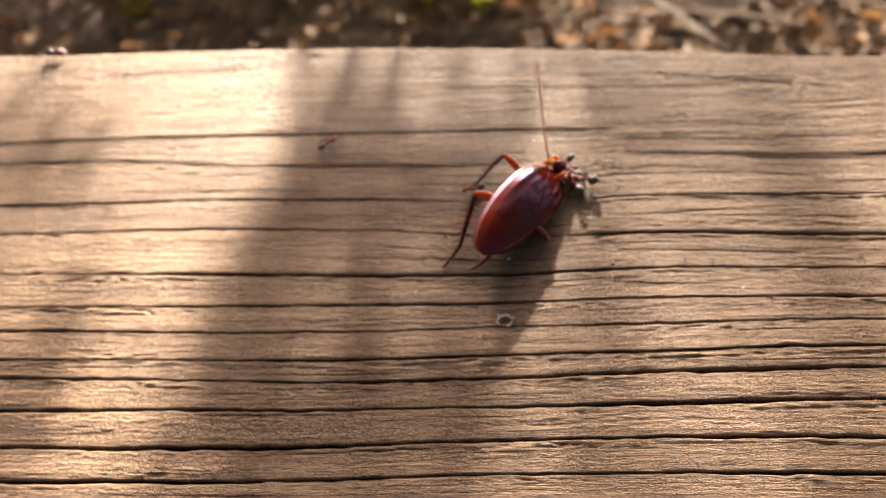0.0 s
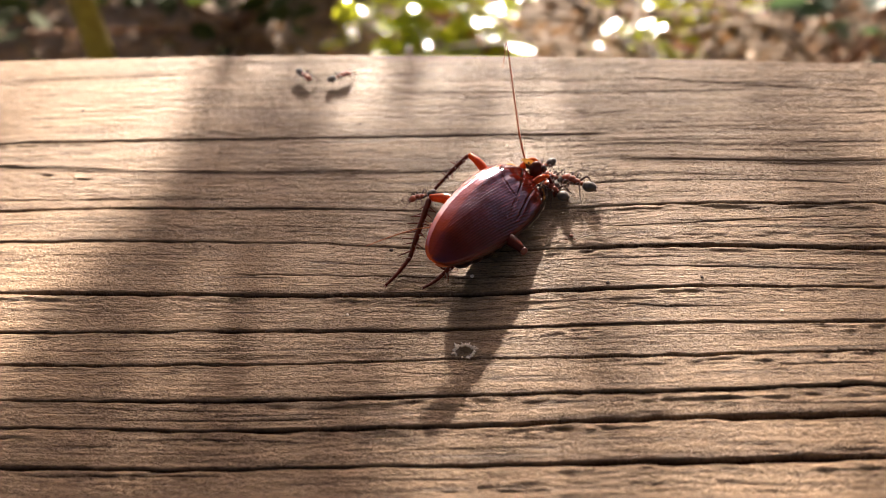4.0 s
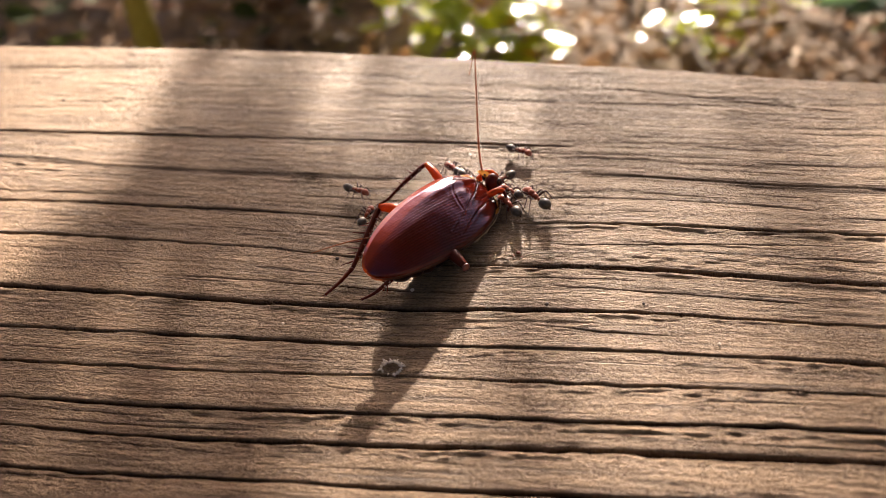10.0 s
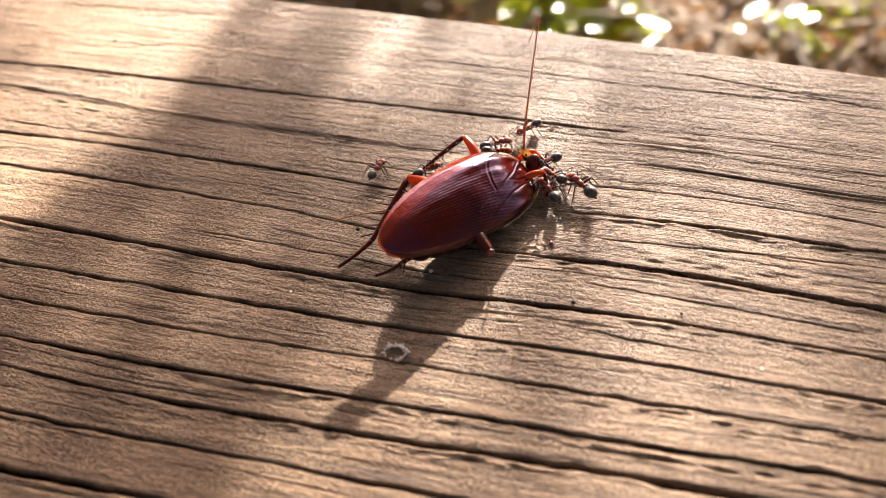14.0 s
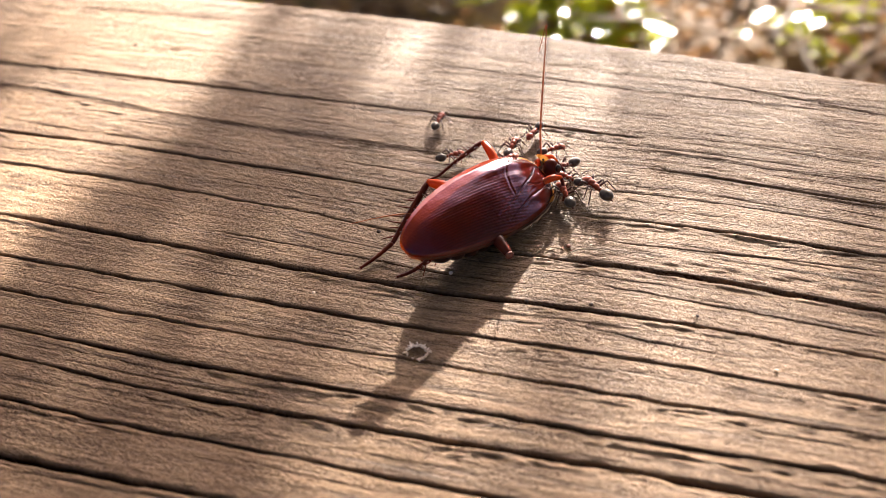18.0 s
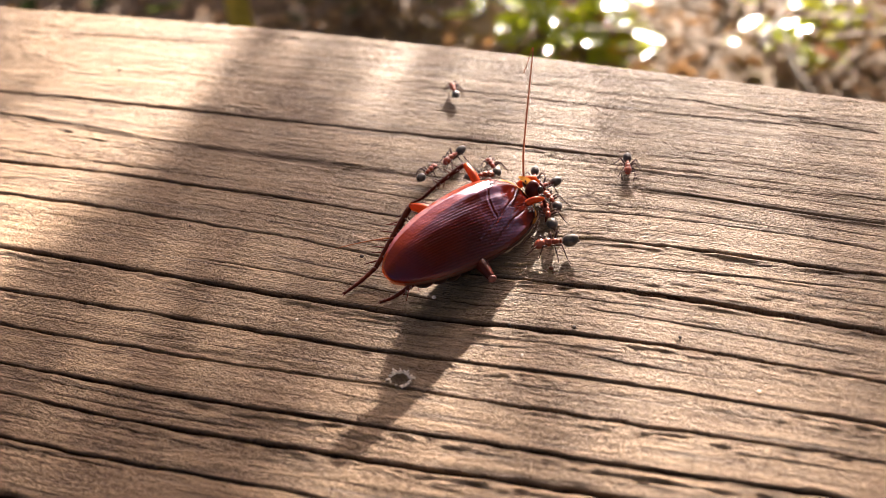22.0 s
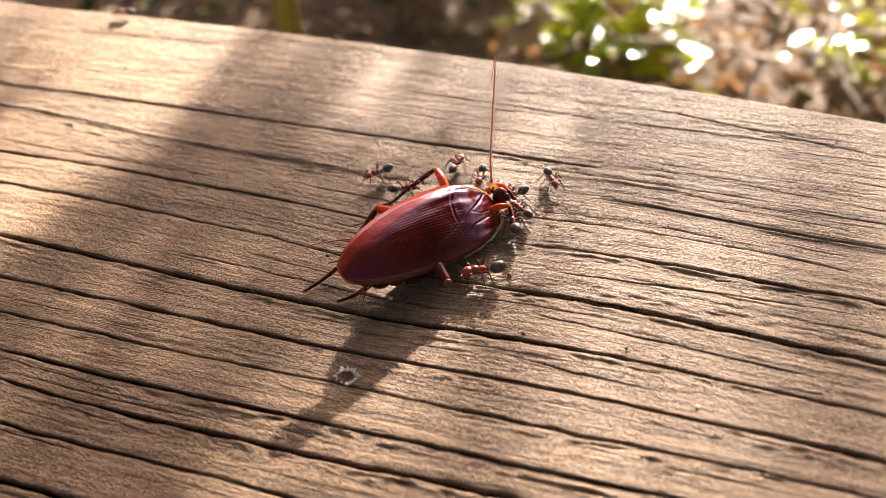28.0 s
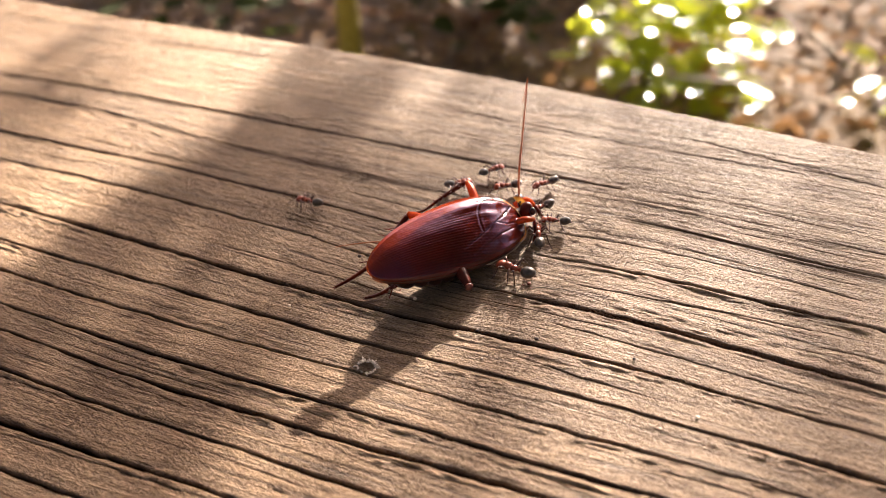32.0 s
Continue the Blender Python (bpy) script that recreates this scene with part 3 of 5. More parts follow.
def wing_sheet(x0, x1, v0, v1, lift, dome, ridge, nu=96, nv=220, thick=0.00012):
    """A domed wing case with fine raking veins; v runs from the right rim (-1) to the left (1)."""
    bm = bmesh.new()
    grid, veins, pale = [], [], []
    for i in range(nu + 1):
        u = i / nu
        x = x0 + (x1 - x0) * (0.5 - 0.5 * math.cos(math.pi * u))
        row = []
        for j in range(nv + 1):
            v = v0 + (v1 - v0) * j / nv
            w = half_width(x)
            y = w * v
            k = (x + HALF_L) / (2 * HALF_L)
            z = lift + dome * (1 - (((v - 0.25) / 0.75) ** 1.35 if v > 0.25 else ((0.25 - v) / 1.25) ** 2.2)) * min(1, (w / HALF_W)) * (0.75 + 0.35 * math.sin(math.pi * min(1, k * 0.9)))
            z -= 0.0012 * (max(0, 0.22 - k) / 0.22) ** 2
            z -= front_drop(k) + 0.00035 * (0.55 - k) ** 2 / 0.3 * (1 if k < 0.55 else 0.6)
            z -= 0.064 * (w - y) * max(0, 0.6 - k) / 0.6
            z -= 0.0005 * max(0, abs(v) - 0.86) / 0.14
            across = (y - 0.0015) * (1.15 - 0.55 * k) + 0.0030 * k * k
            wave = math.sin(across * 2 * math.pi / 0.00044) * min(1, max(0, 0.80 - k) / 0.25) * min(1, max(0.0, k - 0.04) / 0.2) * (1 - 0.7 * min(1, max(0, v - 0.3) / 0.4))
            wave += 1.1 * math.sin((x + 0.6 * y) * 2 * math.pi / 0.00062 + 3 * noise.noise((x * 300, y * 300, 1.0))) * noise.noise((x * 900, y * 900, 5.0)) * min(0.6, max(0, 0.78 - k) * 2)
            z += ridge * wave
            z += 0.00006 * noise.noise((x * 260, y * 420, 3.0))
            veins.append(0.5 + 0.5 * wave)
            pale.append(max(min(1.0, max(0.0, (y - margin(x)) / 0.0004 + 0.3)) * 0.9, max(0.0, 0.34 - k) * 1.7 * min(1.0, max(0.0, v + 0.6))))
            # folds and the raised margin field
            z += 0.00042 * math.exp(-((v - 0.60) / 0.15) ** 2) * min(1, max(0, k - 0.50) / 0.15) * min(1, max(0, 0.99 - k) / 0.08)
            d = crease(x, y)
            z -= 0.00005 * math.exp(-(d / 0.00016) ** 2) - 0.00003 * math.exp(-((d - 0.0004) / 0.0003) ** 2)
            veins[-1] = max(0.0, veins[-1] - 0.6 * math.exp(-(d / 0.00011) ** 2))
            z += 0.00034 * max(0, k - 0.60) / 0.40 * noise.noise((x * 240 + y * 420, y * 560 - x * 130, 7.0))
            row.append(bm.verts.new(TILT_BODY @ Vector((x, y, z))))
        grid.append(row)
    for i in range(nu):
        for j in range(nv):
            bm.faces.new((grid[i][j], grid[i + 1][j], grid[i + 1][j + 1], grid[i][j + 1]))
    rim = [grid[i][0] for i in range(nu + 1)] + grid[nu][1:] + [grid[i][nv] for i in range(nu - 1, -1, -1)] + grid[0][nv - 1:0:-1]
    low = [bm.verts.new(v.co + TILT_BODY.to_3x3() @ Vector((0, 0, -thick * 3))) for v in rim]
    for k in range(len(rim)):
        n = (k + 1) % len(rim)
        bm.faces.new((rim[k], low[k], low[n], rim[n]))
    layer = bm.verts.layers.float.new("vein")
    rims = bm.verts.layers.float.new("pale")
    for v, h, q in zip(bm.verts, veins + [0.5] * len(low), pale + [1.0] * len(low)):
        v[layer], v[rims] = h, q
    bmesh.ops.recalc_face_normals(bm, faces=bm.faces)
    return bm


def build_roach():
    part("right_wing_case", wing_sheet(-HALF_L * 0.985, HALF_L * 0.80, -1.0, 0.2, -0.0002, 0.00126, 0.000006), WING_UNDER, roach, "thin translucent amber-edged wing case")
    part("left_wing_case", wing_sheet(-HALF_L, HALF_L * 0.975, -0.95, 1.0, 0.0, 0.00126, 0.000016, 260), WING, roach, "glossy reddish-brown wing case with fine raking veins")
    # dark back sheet, added so light shines only through the wings' rims
    part("back_light_block", wing_sheet(-HALF_L * 0.80, HALF_L * 0.88, -0.84, 0.72, -0.00062, 0.00110, 0.0, 40, 40), BODY, roach, "dark back sheet added under the wing cases to block light")
    # abdomen in overlapping rings
    belly = None
    for k in range(8):
        x = -0.0106 + k * 0.0026
        thin = 1 - 0.15 * max(0.0, (-x - 0.005) / 0.0075) - 0.25 * max(0.0, x / 0.008)
        bm = bmesh.new()
        egg(bm, (x, -0.0026 * thin, -0.0036 * (0.5 + 0.5 * thin)), (0.0024, half_width(x) * 0.60 * thin, (0.0028 + 0.0002 * math.sin(k * 0.4)) * thin), (0, 0, 0), 20, 10)
        bm.transform(TILT_BODY)
        ring = part("abdomen" if belly is None else "abdomen_ring", bm, BODY, belly or roach, "" if belly else "dark brown ringed abdomen in shade")
        belly = belly or ring
    bm = bmesh.new()
    egg(bm, (0, 0, 0), (0.0070, 0.0038, 0.0018), taper=0.1)
    for v in bm.verts:
        v.co = TILT_BODY @ (v.co + Vector((0.0062, -0.0006, -0.0020)))
    part("thorax", bm, BODY, roach)
    # collar plate over the wing roots: a dark disc with an amber margin
    def collar(r0, r1, lift, nr=10, na=64):
        bm = bmesh.new()
        rows = []
        for i in range(nr + 1):
            r = r0 + (r1 - r0) * i / nr
            row = []
            for j in range(na):
                t = 2 * math.pi * j / na
                x = 0.0141 + 0.0034 * r * math.cos(t)
                y = 0.0052 * r * math.sin(t) * (1 - 0.10 * math.cos(t))
                k = (x + HALF_L) / (2 * HALF_L)
                z = lift + 0.0008 * (1 - (y / 0.0078) ** 2) - front_drop(k) - 0.00030 * r ** 6
                row.append(bm.verts.new(TILT_BODY @ Vector((x, y, z))))
            rows.append(row)
        for a, b in zip(rows, rows[1:]):
            for j in range(na):
                bm.faces.new((a[j], b[j], b[(j + 1) % na], a[(j + 1) % na]))
        bmesh.ops.recalc_face_normals(bm, faces=bm.faces)
        return bm

    plate = part("collar_plate", collar(0.02, 0.88, -0.0007), COLLAR, roach, "glossy dark red-brown collar plate")
    part("collar_margin", collar(0.88, 1.0, -0.0007, 3), AMBER, plate, "amber translucent margin")
    bm = bmesh.new()
    line = curve_points([inside(*p) for p in ((5.6, 45.9, 5.4), (6.6, 45.6, 5.1), (7.9, 45.0, 4.3), (9.1, 43.9, 2.9))], 8)
    rows = []
    for i, p in enumerate(line):
        wide = 0.0013 * math.sin(math.pi * (0.12 + 0.8 * i / (len(line) - 1)))
        rows.append([bm.verts.new(p + ROACH_IN.to_3x3() @ Vector((0.55 * q, 0.62 * q, 0.35 * q - 0.9 * q * q * 300 * 0.6)) * 1.0) for q in (-wide * 0.2, wide * 0.4, wide)])
    for a, b in zip(rows, rows[1:]):
        for j in range(2):
            bm.faces.new((a[j], b[j], b[j + 1], a[j + 1]))
    part("collar_lip", bm, AMBER, plate, "bright amber front lip of the collar")
    # head, bent down under the collar
    bm = bmesh.new()
    egg(bm, inside(8.6, 45.0, 3.6), (0.0013, 0.0015, 0.0019), (0, 20, 0))
    head = part("head", bm, TIBIA, roach, "dark red-brown gnawed head")
    for s in (-1, 1):
        bm = bmesh.new()
        egg(bm, inside(8.6 - s * 1.6, 45.2 + s * 0.6, 4.2), (0.0006, 0.0006, 0.0009), seg=12, rings=8)
        part("eye", bm, BODY, head)
    # antennae
    bm = bmesh.new()
    limb(bm, [inside(*p) for p in ((6.4, 46.6, 4.2), (5.3, 49.5, 8.5), (4.4, 53.6, 13.5), (3.6, 57.6, 18.6), (2.9, 61.2, 23.6))], 0.00021, 0.00010, 7, 10)
    global feeler
    antenna = feeler = part("antenna", bm, FEELER, roach, "long thin upright rust-red antenna")
    bm = bmesh.new()
    limb(bm, [inside(*p) for p in ((2.9, 61.2, 23.6), (2.4, 61.6, 22.3), (2.0, 61.5, 20.2), (1.5, 61.0, 18.0))], 0.00010, 0.00004, 6, 8)
    part("antenna_tip", bm, FEELER, antenna)
    # cercus-like filament behind the hind leg
    bm = bmesh.new()
    limb(bm, [inside(*p) for p in ((-8.0, 25.5, 4.6), (-12.5, 25.6, 3.6), (-17.5, 24.2, 2.6), (-22.0, 22.4, 1.6))], 0.00016, 0.00006, 6, 8)
    part("cercus", bm, FEELER, roach, "thin straight reddish filament")
    bm = bmesh.new()
    rows = []
    for i in range(25):
        u = i / 24
        x = 0.0035 + 0.0122 * u
        w = half_width(x) + 0.0001
        rows.append([bm.verts.new(TILT_BODY @ Vector((x, -w - a * (0.0002 + 0.0001 * math.sin(u * 23)), -0.0003 - a * (0.0004 + 0.0004 * noise.noise((u * 9, 0, 2))) * math.sin(math.pi * u) ** 0.5))) for a in (0, 0.5, 1)])
    for a, b in zip(rows, rows[1:]):
        for j in range(2):
            bm.faces.new((a[j], b[j], b[j + 1], a[j + 1]))
    part("hind_wing", bm, CREAM, roach, "pale torn hind-wing edge showing under the case")

    def leg(femur, tibia, tarsus, thick, spines, skin=FEMUR):
        """Femur, spiny tibia and thin foot, points in the board's millimetres."""
        bm = bmesh.new()
        limb(bm, [inside(*p) for p in femur], thick * 1.15, thick * 0.8, 10, 6, 0.35)
        f = part("leg", bm, skin, roach, "orange-brown jointed leg with spines")
        if tibia:
            bm = bmesh.new()
            pts = [inside(*p) for p in tibia]
            limb(bm, pts, thick * 0.74, thick * 0.50, 8, 6, 0.12)
            line = curve_points(pts, 8)
            rnd = random.Random(len(tibia) + int(thick * 1e6))
            spikes = []
            for k in range(spines):
                i = 2 + int((len(line) - 4) * k / spines)
                d = (line[i + 1] - line[i]).normalized()
                sideways = d.cross(Vector((0, 0, 1))).normalized() * (1 if k % 2 else -1)
                way = (sideways + Vector((0, 0, rnd.uniform(-0.3, 0.9))) + d * 0.75).normalized()
                spine = bmesh.new()
                tube(spine, [line[i], line[i] + way * thick * rnd.uniform(2.4, 3.6)], [thick * 0.26, thick * 0.06], 5)
                spikes.append(spine)
            shin = part("tibia", bm, TIBIA, roach, "dark spiny shin")
            for spine in spikes:
                part("spine", spine, TIBIA, shin)
        if tarsus:
            bm = bmesh.new()
            pts = curve_points([inside(*p) for p in tarsus], 8)
            n = len(pts) - 1
            tube(bm, pts, [thick * (0.50 + 0.12 * (i % 3 == 1)) * (1 - 0.4 * i / n) for i in range(n + 1)], 6)
            for s in (-1, 1):
                d = (pts[-1] - pts[-3]).normalized()
                o = d.cross(Vector((0, 0, 1))).normalized() * s
                tube(bm, [pts[-1], pts[-1] + d * thick * 0.5 + o * thick * 0.45], [thick * 0.12, thick * 0.03], 5)
            part("foot", bm, TIBIA, f)

    leg([(-3.5, 30.0, 5.0), (-7.4, 32.2, 5.7), (-10.9, 32.6, 5.7)], [(-10.9, 32.6, 5.6), (-11.9, 26.4, 3.5), (-12.9, 20.0, 1.4)], [(-12.9, 20.0, 1.4), (-14.4, 16.6, 0.9), (-16.2, 13.5, 0.5)], 0.00082, 18)
    leg([(0.0, 41.0, 4.0), (-2.6, 44.0, 5.6), (-4.9, 46.1, 6.2)], [(-5.1, 46.2, 6.2), (-8.0, 43.9, 4.2), (-10.7, 41.6, 2.2)], [(-10.7, 41.6, 2.2), (-12.2, 40.3, 1.0), (-14.0, 39.0, 0.5)], 0.00064, 14)
    leg([(3.0, 26.0, 3.2), (0.0, 22.5, 3.4), (-2.6, 19.5, 3.2)], [(-2.6, 19.5, 3.2), (-4.6, 17.6, 2.2), (-6.2, 16.2, 1.2)], [(-6.2, 16.2, 1.2), (-7.6, 14.9, 0.6), (-9.3, 13.4, 0.5)], 0.00075, 11)
    # broken leg in the darker shin material, the body's shade put into its colour
    leg([(2.2, 26.6, 3.0), (5.4, 24.0, 3.3), (7.9, 21.9, 2.8)], None, None, 0.00086, 0, TIBIA)
    leg([(7.5, 40.5, 3.0), (9.8, 41.6, 4.2), (11.2, 43.0, 3.6)], [(11.2, 43.0, 3.6), (12.2, 41.4, 2.2), (12.6, 39.8, 0.9)], None, 0.00048, 5)
    leg([(5.5, 46.0, 3.2), (7.4, 47.6, 4.0), (9.0, 48.0, 3.0)], [(9.0, 48.0, 3.0), (10.6, 47.4, 1.6), (11.8, 47.0, 0.6)], None, 0.00055, 5)
    bm = bmesh.new()
    egg(bm, inside(8.05, 21.75, 2.76), (0.0005, 0.00078, 0.00078), (0, 0, -110), 14, 9)
    part("leg_stump", bm, STUMP, roach, "dull pinkish end of a broken leg")


build_roach()

# ---- ants ----


def build_ant():
    ant = thing("ant", "red-brown ant with a dark grey gaster on the wood", "ant", None, "ants round the cockroach")
    bm = bmesh.new()
    egg(bm, (-2.30 * MM, 0, 1.75 * MM), (1.22 * MM, 0.92 * MM, 0.86 * MM), (0, 12, 0), 20, 14, -0.10)
    for v in bm.verts:
        v.co += (v.co - Vector((-2.30 * MM, 0, 1.75 * MM))) * 0.012 * math.sin(v.co.x * 9000)
    gaster = part("gaster", bm, ANT_BLACK, ant, "glossy dark grey banded gaster")
    bm = bmesh.new()
    tube(bm, [(-3.25 * MM, 0, 1.52 * MM), (-3.65 * MM, 0, 1.36 * MM)], [0.26 * MM, 0.06 * MM], 8)
    part("gaster_tip", bm, ANT_BROWN, gaster)
    bm = bmesh.new()
    egg(bm, (-0.85 * MM, 0, 1.75 * MM), (0.22 * MM, 0.30 * MM, 0.42 * MM), seg=12, rings=8)
    tube(bm, [(-1.3 * MM, 0, 1.6 * MM), (-0.4 * MM, 0, 1.55 * MM)], [0.14 * MM, 0.16 * MM], 8)
    part("petiole", bm, ANT_RED, ant)
    bm = bmesh.new()
    egg(bm, (0.10 * MM, 0, 1.75 * MM), (0.78 * MM, 0.50 * MM, 0.58 * MM), (0, 8, 0), 16, 10, 0.0)
    egg(bm, (1.02 * MM, 0, 1.90 * MM), (0.72 * MM, 0.62 * MM, 0.64 * MM), (0, -6, 0), 16, 10, 0.05)
    part("thorax", bm, ANT_RED, ant)
    bm = bmesh.new()
    egg(bm, (2.20 * MM, 0, 1.75 * MM), (0.92 * MM, 0.82 * MM, 0.62 * MM), (0, 22, 0), 18, 12, 0.16)
    tube(bm, [(1.4 * MM, 0, 1.85 * MM), (1.8 * MM, 0, 1.8 * MM)], [0.2 * MM, 0.24 * MM], 8)
    head = part("head", bm, ANT_RED, ant)
    for s in (-1, 1):
        bm = bmesh.new()
        limb(bm, [(2.75 * MM, s * 0.24 * MM, 1.45 * MM), (3.20 * MM, s * 0.30 * MM, 1.22 * MM), (3.42 * MM, s * 0.06 * MM, 1.10 * MM)], 0.15 * MM, 0.04 * MM, 6, 4)
        part("mandible", bm, ANT_BROWN, head)
        bm = bmesh.new()
        egg(bm, (2.0 * MM, s * 0.54 * MM, 1.98 * MM), (0.17 * MM, 0.09 * MM, 0.14 * MM), seg=10, rings=6)
        part("eye", bm, ANT_BLACK, head)
        bm = bmesh.new()
        limb(bm, [(2.6 * MM, s * 0.25 * MM, 1.85 * MM), (3.0 * MM, s * 0.8 * MM, 2.15 * MM), (3.2 * MM, s * 1.25 * MM, 2.30 * MM)], 0.07 * MM, 0.06 * MM, 6, 4)
        limb(bm, [(3.2 * MM, s * 1.25 * MM, 2.30 * MM), (3.9 * MM, s * 1.35 * MM, 1.6 * MM), (4.5 * MM, s * 1.1 * MM, 0.9 * MM)], 0.06 * MM, 0.075 * MM, 6, 4)
        part("antenna", bm, ANT_BROWN, head, "dark elbowed antenna")
    for s in (-1, 1):
        for hip, knee, ankle, toe in (((1.15, 0.3, 1.5), (1.8, 1.3, 2.3), (2.3, 1.9, 0.6), (2.7, 2.3, 0.06)),
                                      ((0.65, 0.3, 1.45), (0.55, 1.5, 2.3), (0.4, 2.3, 0.6), (0.5, 2.8, 0.06)),
                                      ((0.15, 0.3, 1.45), (-0.9, 1.4, 2.6), (-1.7, 2.2, 0.6), (-2.2, 2.7, 0.06))):
            base = Vector((hip[0], s * hip[1], hip[2])) * MM
            bm = bmesh.new()
            pts = [Vector((p[0], s * p[1], p[2])) * MM - base for p in (hip, knee, ankle, toe)]
            limb(bm, pts[:2], 0.18 * MM, 0.12 * MM, 6, 4, 0.3)
            limb(bm, pts[1:3], 0.10 * MM, 0.07 * MM, 6, 3)
            limb(bm, pts[2:], 0.06 * MM, 0.035 * MM, 5, 3)
            part("leg", bm, ANT_BROWN, ant, "thin dark jointed leg", Matrix.Translation(base))
    return ant


